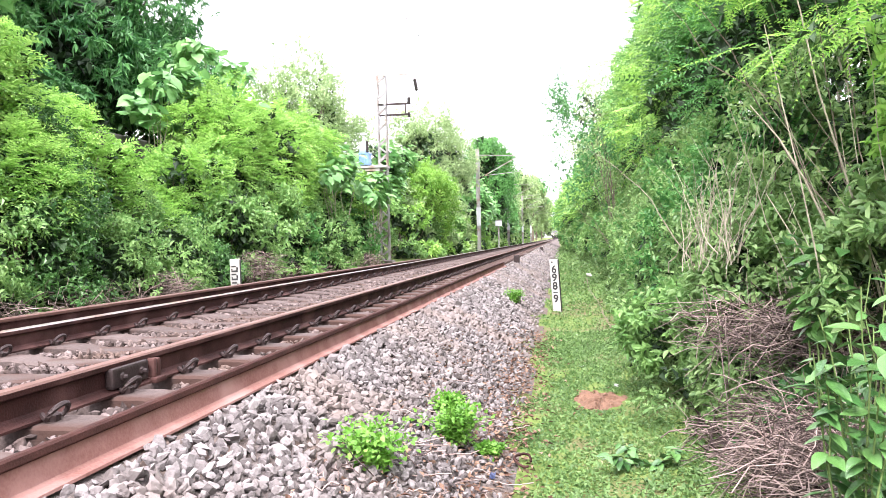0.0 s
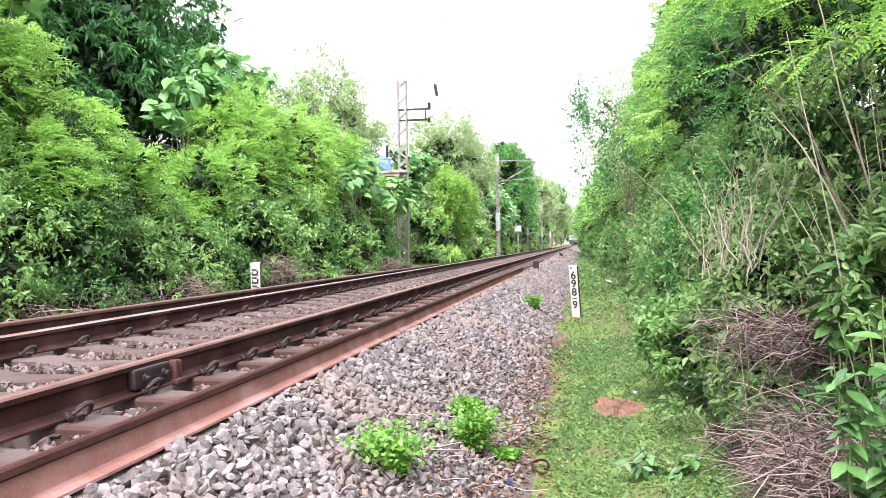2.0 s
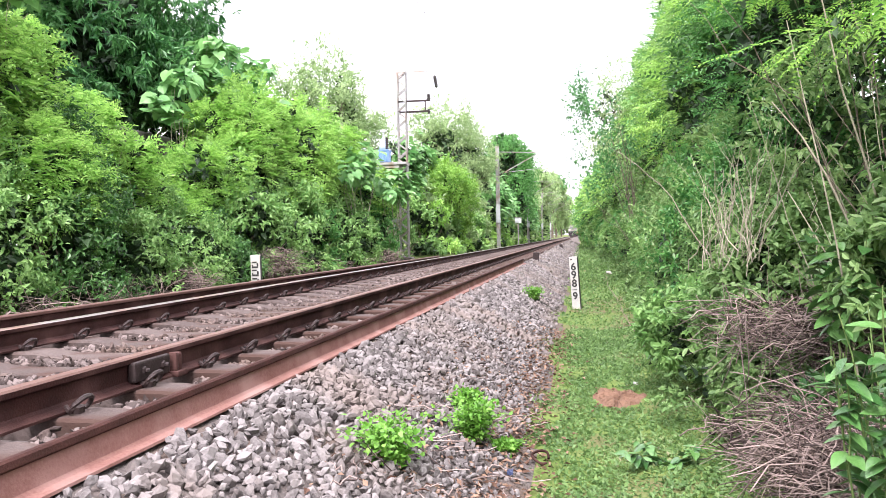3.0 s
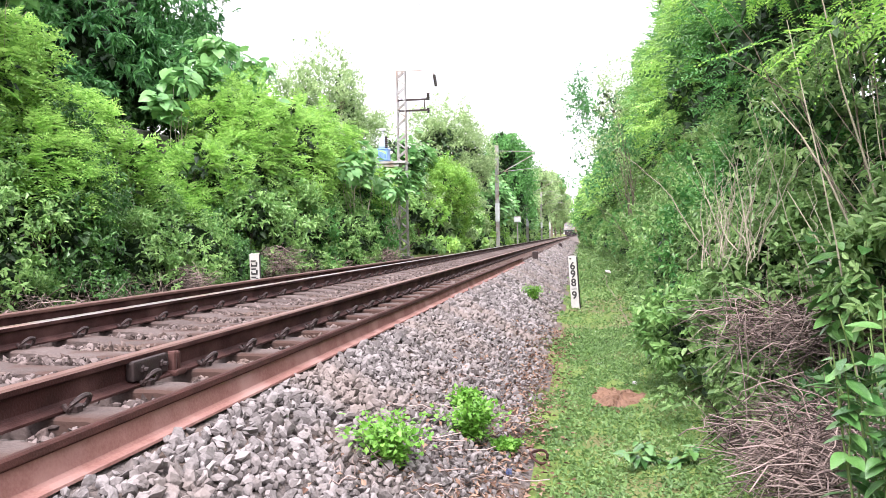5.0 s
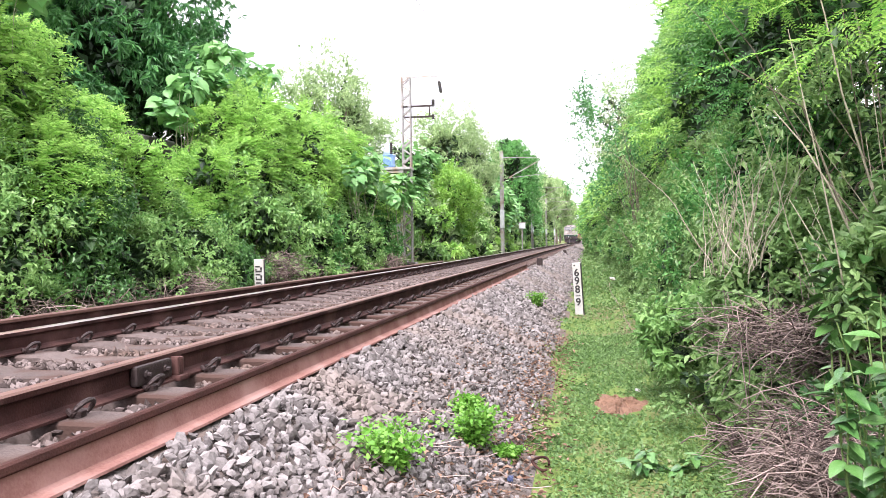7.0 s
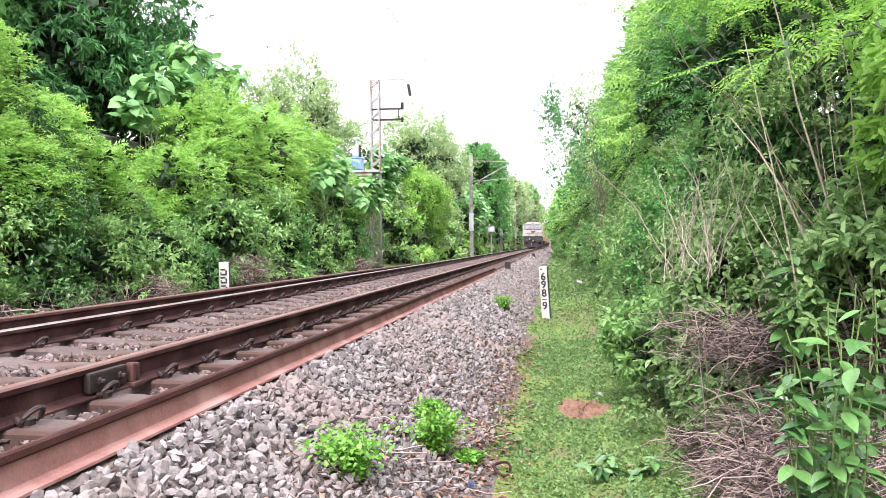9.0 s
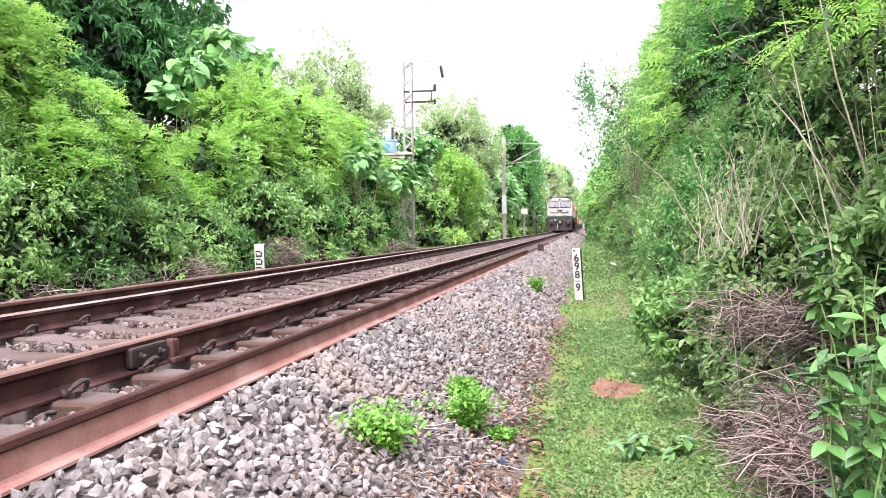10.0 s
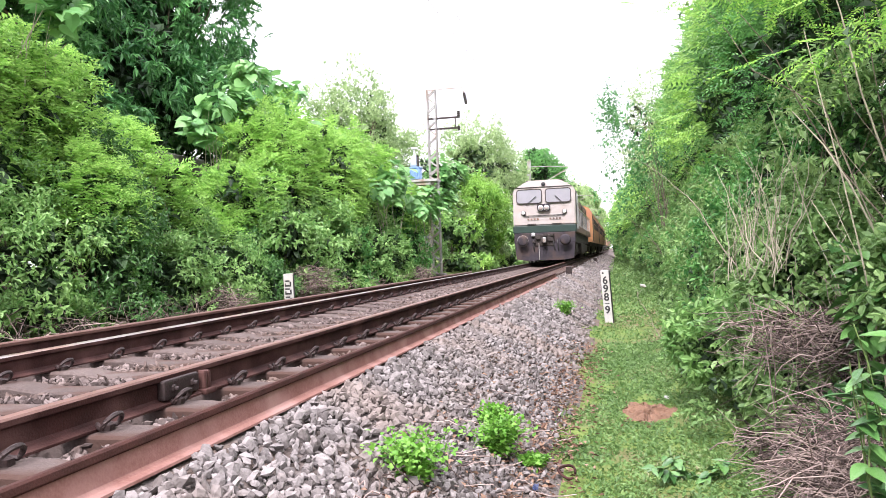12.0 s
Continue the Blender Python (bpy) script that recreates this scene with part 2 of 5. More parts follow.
def prism(outline, y0, y1, bm=None):
    """A solid from an outline in x, z drawn along y."""
    own = bmesh.new()
    a = [own.verts.new((x, y0, z)) for x, z in outline]
    b = [own.verts.new((x, y1, z)) for x, z in outline]
    n = len(outline)
    for k in range(n):
        own.faces.new((a[k], a[(k + 1) % n], b[(k + 1) % n], b[k]))
    own.faces.new(a[::-1])
    own.faces.new(b)
    bmesh.ops.recalc_face_normals(own, faces=own.faces[:])
    return own if bm is None else join(bm, own)


def tubes(paths, radii, sides=5):
    """Tapered round stems: paths (n, k, 3), radii (n, k). Verts and quads."""
    paths, radii = np.asarray(paths, float), np.asarray(radii, float)
    n, k, _ = paths.shape
    d = np.gradient(paths, axis=1)
    d /= np.linalg.norm(d, axis=2, keepdims=True) + 1e-9
    ref = np.where(np.abs(d[..., 2:3]) > 0.9, [1.0, 0, 0], [0, 0, 1.0])
    u = np.cross(d, ref)
    u /= np.linalg.norm(u, axis=2, keepdims=True) + 1e-9
    w = np.cross(d, u)
    ang = 2 * np.pi * np.arange(sides) / sides
    ring = paths[:, :, None] + radii[:, :, None, None] * (np.cos(ang)[:, None] * u[:, :, None] + np.sin(ang)[:, None] * w[:, :, None])
    idx = np.arange(n * k * sides).reshape(n, k, sides)
    q = np.stack([idx[:, :-1], np.roll(idx[:, :-1], -1, 2), np.roll(idx[:, 1:], -1, 2), idx[:, 1:]], -1)
    return ring.reshape(-1, 3), q.reshape(-1, 4)


def unit(v):
    return v / (np.linalg.norm(v, axis=-1, keepdims=True) + 1e-9)


def kites(base, way, nrm, length, width, fold=0.22, curl=0.12, wide_at=0.42, rounded=False):
    """Folded leaves: one quad each, or two for rounded ones."""
    way = unit(way)
    side = unit(np.cross(way, nrm))
    nrm = np.cross(side, way)
    length, width = np.asarray(length)[:, None], np.asarray(width)[:, None]
    mid = base + way * length * wide_at
    lift = nrm * width * fold
    if rounded:
        low, high = base + way * length * 0.26, base + way * length * 0.66 - nrm * length * curl * 0.4
        v = np.stack([base, low + side * width * 0.44 + lift, high + side * width * 0.42 + lift, base + way * length - nrm * length * curl,
                      high - side * width * 0.42 + lift, low - side * width * 0.44 + lift], 1)
        idx = np.arange(len(base))[:, None, None] * 6 + np.array([[0, 1, 2, 3], [0, 3, 4, 5]])
        return v.reshape(-1, 3), idx.reshape(-1, 4)
    v = np.stack([base, mid + side * width / 2 + lift, base + way * length - nrm * length * curl, mid - side * width / 2 + lift], 1)
    return v.reshape(-1, 3), np.arange(len(base) * 4).reshape(-1, 4)


def broads(base, way, nrm, length, width, curl=0.18):
    """Broad heart-shaped leaves: two bent halves each with a rounded outline, drooping to the tip."""
    way = unit(way)
    side = unit(np.cross(way, nrm))
    nrm = np.cross(side, way)
    L, W = np.asarray(length)[:, None], np.asarray(width)[:, None]
    p = lambda a, s, h: base + way * L * a + side * W * s + nrm * L * h
    rows = [p(0.06, 0, 0), p(0.33, 0, 0.0), p(0.66, 0, -0.05), p(1, 0, -curl)]
    for sgn in (1, -1):
        rows += [p(-0.07, 0.2 * sgn, 0.02), p(0.02, 0.4 * sgn, 0.05), p(0.27, 0.5 * sgn, 0.05), p(0.52, 0.42 * sgn, 0.01), p(0.78, 0.2 * sgn, -0.06)]
    tri = np.array([[0, 4, 5], [0, 5, 6], [0, 6, 1], [1, 6, 7], [1, 7, 2], [2, 7, 8], [2, 8, 3], [0, 10, 9], [0, 11, 10], [0, 1, 11], [1, 12, 11], [1, 2, 12], [2, 13, 12], [2, 3, 13]])
    idx = np.arange(len(base))[:, None, None] * 14 + tri
    return np.stack(rows, 1).reshape(-1, 3), idx.reshape(-1, 3)


def shell(rng, n, centre, radii, inner=0.6, lumps=9, bumpy=0.35, clump=14):
    """Points in the outer part of a lumpy, uneven ball, and the way outwards."""
    many = max(6, n // clump)
    hubs = unit(rng.normal(size=(many, 3)))
    size = 0.5 / math.sqrt(many) + 0.03
    d = unit(hubs[rng.integers(0, many, n)] + rng.normal(size=(n, 3)) * size)
    d[:, 2] = np.where(d[:, 2] < -0.45, -d[:, 2] * 0.6, d[:, 2])
    d = unit(d)
    hub = unit(rng.normal(size=(lumps, 3)))
    near = np.clip((d @ hub.T).max(1), 0, 1) ** 5
    r = (inner + (1 - inner) * rng.random(n) ** 0.6) * (1 - bumpy / 2 + bumpy * near)
    stray = rng.random(n) < 0.05
    r = np.where(stray, r * (1.04 + 0.14 * rng.random(n)), r)
    out = d * r[:, None]
    return np.asarray(centre) + out * np.asarray(radii), unit(d / np.asarray(radii))


def spray_pinnate(rng, p, out, length=0.34, pairs=7, leaf=0.085, droop=0.3, rounded=False):
    n = len(p)
    way = unit(out * 0.7 + np.array([0, 0, 0.12]) + rng.normal(size=(n, 3)) * 0.45)
    nrm = unit(np.array([0, 0, 1.0]) + out * 0.35 + rng.normal(size=(n, 3)) * 0.3)
    side = unit(np.cross(way, nrm))
    nrm = np.cross(side, way)
    L = length * (0.7 + 0.6 * rng.random(n))
    t = (np.arange(pairs) + 0.7) / pairs
    at = p[:, None] + way[:, None] * (L[:, None] * t)[..., None]
    at = at - np.array([0, 0, 1.0]) * (droop * L[:, None] * t ** 2)[..., None]
    base, dirs, ns, ls = [], [], [], []
    size = leaf * (0.75 + 0.5 * rng.random(n))
    for s in (-1, 1):
        dd = unit(side * s + way * 0.45)
        base.append(at)
        dirs.append(np.broadcast_to(dd[:, None], at.shape))
        ns.append(np.broadcast_to(nrm[:, None], at.shape))
        ls.append(np.broadcast_to(size[:, None], at.shape[:2]) * np.sin(np.pi * (0.2 + 0.7 * t)) ** 0.5)
    cat = lambda a: np.concatenate([x.reshape(-1, *x.shape[2:]) for x in a])
    ls = cat(ls)
    dirs = cat(dirs) + rng.normal(size=(len(ls), 3)) * 0.12
    return kites(cat(base), dirs, cat(ns) + rng.normal(size=(len(ls), 3)) * 0.15, ls, ls * 0.42, rounded=rounded)


def spray_ovate(rng, p, out, leaf=0.1, per=6, twig=0.2, slim=0.5, droop=0.25, spread=0.9, rounded=False):
    n = len(p)
    way = unit(out + rng.normal(size=(n, 3)) * 0.5)
    t = rng.random((n, per))
    base = p[:, None] + way[:, None] * (twig * t)[..., None]
    d = unit(way[:, None] * 0.5 + rng.normal(size=(n, per, 3)) * spread + np.array([0, 0, -droop]))
    nr = unit(np.array([0, 0, 1.0]) + out[:, None] * 0.6 + rng.normal(size=(n, per, 3)) * 0.4)
    ls = leaf * (0.6 + 0.7 * rng.random((n, per)))
    f = lambda a: a.reshape(-1, 3)
    return kites(f(base), f(d), f(nr), ls.ravel(), ls.ravel() * slim, rounded=rounded)


def spray_broad(rng, p, out, leaf=0.3, per=3):
    n = len(p)
    p = np.repeat(p, per, 0) + rng.normal(size=(n * per, 3)) * leaf * 0.35
    out = np.repeat(out, per, 0)
    d = unit(out * [1, 1, 0.3] + rng.normal(size=p.shape) * 0.5 + np.array([0, 0, -0.55]))
    nr = unit(np.array([0, 0, 0.9]) + out * 0.7 + rng.normal(size=p.shape) * 0.25)
    ls = leaf * (0.55 + 0.65 * rng.random(len(p)))
    return broads(p, d, nr, ls, ls * 0.88)


SPRAYS = {"pinnate": spray_pinnate, "ovate": spray_ovate, "broad": spray_broad}


def merge(pieces):
    verts, faces, at = [], [], 0
    for v, f in pieces:
        verts.append(v)
        faces.append(f + at)
        at += len(v)
    return np.concatenate(verts), np.concatenate(faces)


def plant(name, seed, foot, blobs, kind, count, leafmat, label, category, group="", stems=7, stem_r=0.03, bark=None, core=500,
          core_leaf=0.22, trunk=0.0, inner=0.78, bumpy=0.45, **spray):
    """A shrub or tree: stems that rise from its foot, and a crown of sprays of leaves about lumpy blobs (centre, radii)."""
    rng = np.random.default_rng(seed)
    foot = np.array(foot, float)
    top = tagged(new(name), label, category, group)
    top.location = foot
    vol = np.array([r[0] * r[1] + r[1] * r[2] + r[0] * r[2] for _, r in blobs])
    crown, dark, paths, radii = [], [], [], []
    for (c, r), share in zip(blobs, vol / vol.sum()):
        c = np.array(c, float) - foot
        p, out = shell(rng, max(8, int(count * share)), c, r, inner, bumpy=bumpy)
        keep = p[:, 2] > 0.03
        crown.append(SPRAYS[kind](rng, p[keep], out[keep], **spray))
        # dark leaves added inside the crown: its inner shade put into colour
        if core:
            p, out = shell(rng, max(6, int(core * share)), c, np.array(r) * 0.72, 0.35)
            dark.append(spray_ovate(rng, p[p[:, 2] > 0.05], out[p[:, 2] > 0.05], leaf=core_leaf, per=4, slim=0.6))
        k = max(2, int(round(stems * share)))
        tip, _ = shell(rng, k, c, np.array(r) * 0.85, 0.6)
        t = np.linspace(0, 1, 7)
        start = np.c_[rng.normal(size=(k, 2)) * stem_r * 3, np.zeros(k)]
        if trunk:
            start = np.tile([0, 0, trunk], (k, 1)) + rng.normal(size=(k, 3)) * [0.05, 0.05, trunk * 0.15]
        bend = np.array([0, 0, 1.0]) * np.linalg.norm(tip - start, axis=1)[:, None] * 0.25
        q = start[:, None] * (1 - t[:, None]) + tip[:, None] * t[:, None] + bend[:, None] * (t * (1 - t))[:, None] * 2
        q = q + rng.normal(size=q.shape) * 0.05 * np.linalg.norm(tip - start, axis=1)[:, None, None] * (t * (1 - t))[:, None] * 2
        paths.append(q)
        radii.append(np.tile(stem_r * (1 - 0.8 * t), (k, 1)) * (0.6 + 0.6 * rng.random((k, 1))))
    bark = bark or BARK
    put("foliage", mesh_of("foliage", *merge(crown), leafmat), top)
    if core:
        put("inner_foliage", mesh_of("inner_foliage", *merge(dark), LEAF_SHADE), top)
    paths, radii = np.concatenate(paths), np.concatenate(radii)
    if kind == "broad":
        for k in range(len(paths)):
            put("branch", mesh_of("branch", *tubes(paths[k:k + 1], radii[k:k + 1]), bark, True), top)
    else:
        put("branchwork", mesh_of("branchwork", *tubes(paths, radii), bark, True), top)
    if trunk:
        t = np.linspace(0, 1, 8)
        q = np.c_[np.sin(t * 3) * 0.08, np.cos(t * 2.5) * 0.08 - 0.08, t * trunk * 1.1 - 0.1]
        put("trunk", mesh_of("trunk", *tubes(q[None], (stem_r * (2.6 - 1.2 * t))[None], 10), bark, True), top)
    return top


# ---- ground ----
PROFILE_X = [-400, -60, -14, -8, -5.5, -4.2, -3.3, -2.6, -2.3, 0.6, 0.8, 1.4, 1.8, 2.1, 2.5, 3.0, 3.5, 4.5, 7, 14, 60, 400]
PROFILE_Z = [0.6, 0.4, 0.2, -0.05, -0.3, -0.42, -0.4, -0.28, -0.275, -0.275, -0.31, -0.56, -0.78, -0.88, -0.91, -0.89, -0.78, -0.5, -0.3, -0.1, 0.4, 0.6]


def ground_z(x, y=0.0):
    """The height of the ground: track bed, ballast shoulder, grassy path and the banks under the hedges."""
    return np.interp(x, PROFILE_X, PROFILE_Z)


def build_ground():
    xs = np.unique(np.concatenate([np.array(PROFILE_X, float), np.arange(-9, 8, 0.18), np.linspace(-60, 60, 41)]))
    ys = np.unique(np.concatenate([np.arange(-12, 30, 0.5), np.linspace(30, 120, 60), np.linspace(120, 1500, 50), np.linspace(-200, -12, 12)]))
    gx, gy = np.meshgrid(xs, ys)
    z = ground_z(gx)
    rough = 0.03 * np.sin(gx * 7.1 + gy * 1.3) * np.sin(gy * 5.3 - gx * 2.2) + 0.02 * np.sin(gx * 17 + gy * 11)
    z = z + rough * ((gx > 0.9) | (gx < -2.6)) * np.where(np.abs(gx) > 30, 4, 0.6)
    ids = np.arange(gx.size).reshape(gx.shape)
    q = np.stack([ids[:-1, :-1], ids[:-1, 1:], ids[1:, 1:], ids[1:, :-1]], -1).reshape(-1, 4)
    me = mesh_of("ground", np.stack([gx, gy, z], -1).reshape(-1, 3), q, GROUND, True)
    me.materials.append(BED)
    cx = gx.ravel()[q].mean(1)
    cy = gy.ravel()[q].mean(1)
    edge = 2.0 + 0.12 * np.sin(cy * 1.7) + 0.06 * np.sin(cy * 5.1)
    me.polygons.foreach_set("material_index", ((cx > -3.6) & (cx < edge)).astype(np.int32))
    me.update()
    return tagged(put("ground", me), "grassy earth with a grey crushed stone track bed", "ground", kind="structure")


ground = build_ground()


# ---- track ----
RAIL = [(-0.068, 0), (0.068, 0), (0.068, 0.012), (0.028, 0.026), (0.009, 0.04), (0.008, 0.118), (0.02, 0.128), (0.034, 0.134), (0.035, 0.158),
        (0.028, 0.168), (-0.028, 0.168), (-0.035, 0.158), (-0.034, 0.134), (-0.02, 0.128), (-0.008, 0.118), (-0.009, 0.04), (-0.028, 0.026), (-0.068, 0.012)]


def rail_bmesh(y0, y1, from_z=0.15, upward=0.4):
    """A flat-bottomed rail; the faces above from_z that look up take the second material."""
    bm = prism(RAIL, y0, y1)
    for f in bm.faces:
        if f.normal.z > upward and f.calc_center_median().z > from_z:
            f.material_index = 1
    return bm


def build_clip():
    """A sprung steel rail clip: a bent bar looped over the rail's foot."""
    a = np.radians(np.linspace(-25, 205, 13))
    high = 0.052 * np.sin(a) + 0.026
    loop = np.stack([0.092 + 0.62 * high, -0.062 * np.cos(a), 0.016 + 0.85 * high], -1)
    path = np.concatenate([[[0.045, -0.02, 0.034], [0.075, -0.045, 0.022]], loop, [[0.075, 0.045, 0.022], [0.045, 0.02, 0.034]]])
    bar_v, bar_q = tubes(path[None], np.full((1, len(path)), 0.0125), 6)
    # cast shoulder that holds the bar
    s = np.array([[x, y, z] for z in (0, 0.03) for x, y in ((0.07, -0.026), (0.112, -0.02), (0.112, 0.02), (0.07, 0.026))])
    f = np.array([[4, 5, 6, 7], [0, 1, 5, 4], [1, 2, 6, 5], [2, 3, 7, 6], [3, 0, 4, 7]])
    v, q = merge([(bar_v, bar_q), (s, f)])
    return mesh_of("rail_clip", v, q, RUST_DARK, False)


def build_track():
    track = tagged(new("railway_track"), "broad gauge railway track with rusty rails on concrete sleepers", "railway track")
    for x, head in ((0.035, WORN_HEAD), (-1.711, POLISHED)):
        r = part("rail", rail_bmesh(-30, 620), (RUST, head), track, "rusty running rail with a worn head")
        r.location = (x, 0, -0.168)
    half, hy = 1.37, 0.125
    outline = [(-half, -0.2), (half, -0.2), (half, -0.045), (half - 0.03, -0.02), (1.1, 0.0), (0.62, 0.0), (0.4, -0.03), (-0.4, -0.03), (-0.62, 0.0), (-1.1, 0.0),
               (-half + 0.03, -0.02), (-half, -0.045)]
    bm = prism(outline, -hy, hy)
    bmesh.ops.bevel(bm, geom=[e for e in bm.edges if abs(e.verts[0].co.y - e.verts[1].co.y) < 1e-4 and max(e.verts[0].co.z, e.verts[1].co.z) > -0.1], offset=0.015, segments=1, affect="EDGES")
    sleeper_mesh = bpy.data.meshes.new("sleeper")
    bm.to_mesh(sleeper_mesh)
    bm.free()
    sleeper_mesh.materials.append(CONCRETE_SLEEPER)
    clip_mesh = build_clip()
    rest = []
    cv = np.array([[x, y, z] for z in (0, 0.07) for x, y in ((0.05, -0.05), (0.155, -0.05), (0.155, 0.05), (0.05, 0.05))])
    cf = np.array([[4, 5, 6, 7], [0, 1, 5, 4], [1, 2, 6, 5], [2, 3, 7, 6], [3, 0, 4, 7]])
    for k in range(-24, 230):
        y = 4.0 + 0.615 * k
        s = put("sleeper", sleeper_mesh, track)
        s.location = (-0.838 + random.uniform(-0.012, 0.012), y, -0.172)
        s.rotation_euler = (0, 0, random.uniform(-0.006, 0.006))
        for x, side in ((0.035, 1), (0.035, -1), (-1.711, 1), (-1.711, -1)):
            if -3 < k < 66:
                c = put("rail_clip", clip_mesh, s)
                c.location = (x + 0.838, random.uniform(-0.01, 0.01), -0.002)
                c.rotation_euler = (0, 0, 0 if side > 0 else math.pi)
            elif k >= 66:
                w = cv * [side, side, 1] + [x, y, -0.172]
                rest.append((w, cf))
    tagged(put("distant_clips", mesh_of("distant_clips", *merge(rest), RUST_DARK, True), track), kind="stuff")
    # the rail joint: fishplate with bolts and a clamp beside it
    plate = part("fishplate", box(0.045, 0.095, 3.9, 4.25, -0.14, -0.03, 0.014), RUST_DARK, track, "dark oily fishplate")
    for y in (3.98, 4.17):
        part("bolt", lathe([(0.022, 0), (0.022, 0.025), (0.012, 0.028), (0.012, 0.05)], 6, pose(0.083, y, -0.082, 0, 90, 0)), RUST_DARK, plate)
    clamp = bmesh.new()
    box(0.04, 0.115, 4.275, 4.312, -0.15, -0.03, 0.016, clamp)
    box(0.04, 0.11, 4.322, 4.362, -0.155, -0.035, 0.016, clamp)
    box(0.05, 0.135, 4.26, 4.38, -0.172, -0.138, 0.012, clamp)
    part("joint_clamp", clamp, RUST, track, "brown rusty steel clamp")
    return track


track = build_track()


RAIL_FOOT = [(-0.068, 0), (0.068, 0), (0.068, 0.012), (0.028, 0.026), (0.0085, 0.04), (-0.0085, 0.04), (-0.028, 0.026), (-0.068, 0.012)]
RAIL_WEB = [(-0.008, 0.04), (0.008, 0.04), (0.008, 0.126), (-0.008, 0.126)]
RAIL_HEAD = [(-0.02, 0.126), (0.02, 0.126), (0.034, 0.134), (0.035, 0.158), (0.028, 0.168), (-0.028, 0.168), (-0.035, 0.158), (-0.034, 0.134)]


def loose_rail(x0, y0, x1, y1, top, label, mats, tilt=0.0):
    """A spare rail that lies beside the track: foot, web and head."""
    length = math.hypot(x1 - x0, y1 - y0)
    ob = tagged(new("spare_rail"), label, "rail", "spare rails")
    ob.matrix_world = pose(x0, y0, top - 0.168, 0, tilt, -math.degrees(math.atan2(x1 - x0, y1 - y0)))
    part("foot", prism(RAIL_FOOT, 0, length), mats[0], ob)
    part("web", prism(RAIL_WEB, 0, length), mats[0], ob)
    part("head", prism(RAIL_HEAD, 0, length), mats[1], ob)
    return ob


loose_rail(0.5, -8.0, 0.665, 23.8, -0.105, "spare rusty rail leaning along the sleeper ends", (RUST_PALE, RUST_HEAD), -13)
loose_rail(-2.95, -6.0, -2.38, 26.0, -0.03, "spare rusty rail lying beyond the track", (RUST, WORN_HEAD))


# ---- ballast ----
def ico():
    bm = bmesh.new()
    bmesh.ops.create_icosphere(bm, subdivisions=1, radius=1)
    v = np.array([x.co for x in bm.verts])
    f = np.array([[x.index for x in p.verts] for p in bm.faces])
    bm.free()
    return v, f


ICO_V, ICO_F = ico()


def rotations(rng, n):
    q = unit(rng.normal(size=(n, 4)))
    w, x, y, z = q.T
    return np.stack([1 - 2 * (y * y + z * z), 2 * (x * y - w * z), 2 * (x * z + w * y), 2 * (x * y + w * z), 1 - 2 * (x * x + z * z), 2 * (y * z - w * x),
                     2 * (x * z - w * y), 2 * (y * z + w * x), 1 - 2 * (x * x + y * y)], -1).reshape(n, 3, 3)


def stones(rng, p, size):
    """Sharp-edged broken stones at the points p."""
    n = len(p)
    v = np.broadcast_to(ICO_V, (n, 12, 3)) * (0.72 + 0.5 * rng.random((n, 12, 1)))
    cut = unit(rng.normal(size=(n, 3, 3)))
    for k in range(3):
        h = np.einsum("nij,nj->ni", v, cut[:, k])
        v = v - np.clip(h - 0.42, 0, None)[..., None] * cut[:, k][:, None]
    v = v * (size[:, None] * (np.array([1.15, 0.95, 0.6]) * (0.75 + 0.5 * rng.random((n, 3)))))[:, None]
    v = np.einsum("nij,nkj->nki", rotations(rng, n), v) + p[:, None]
    f = np.arange(n)[:, None, None] * 12 + ICO_F
    return v.reshape(-1, 3), f.reshape(-1, 3)


def scatter(rng, x0, x1, y0, y1, step, lift=0.012):
    gx, gy = np.meshgrid(np.arange(x0, x1, step), np.arange(y0, y1, step))
    p = np.c_[gx.ravel(), gy.ravel()] + rng.uniform(-0.5, 0.5, (gx.size, 2)) * step * 1.1
    return np.c_[p, ground_z(p[:, 0]) + lift + rng.random(len(p)) * 0.025]


def sleeper_free(p):
    k = (p[:, 1] - 4.0) / 0.615
    on = (np.abs(k - np.round(k)) * 0.615 < 0.15) & (np.abs(p[:, 0] + 0.838) < 1.4)
    on |= (np.abs(p[:, 0] - 0.53) < 0.13) | (np.abs(p[:, 0] + 2.65) < 0.1) | (np.abs(p[:, 0] - 0.035) < 0.1) | (np.abs(p[:, 0] + 1.711) < 0.1)
    return ~on


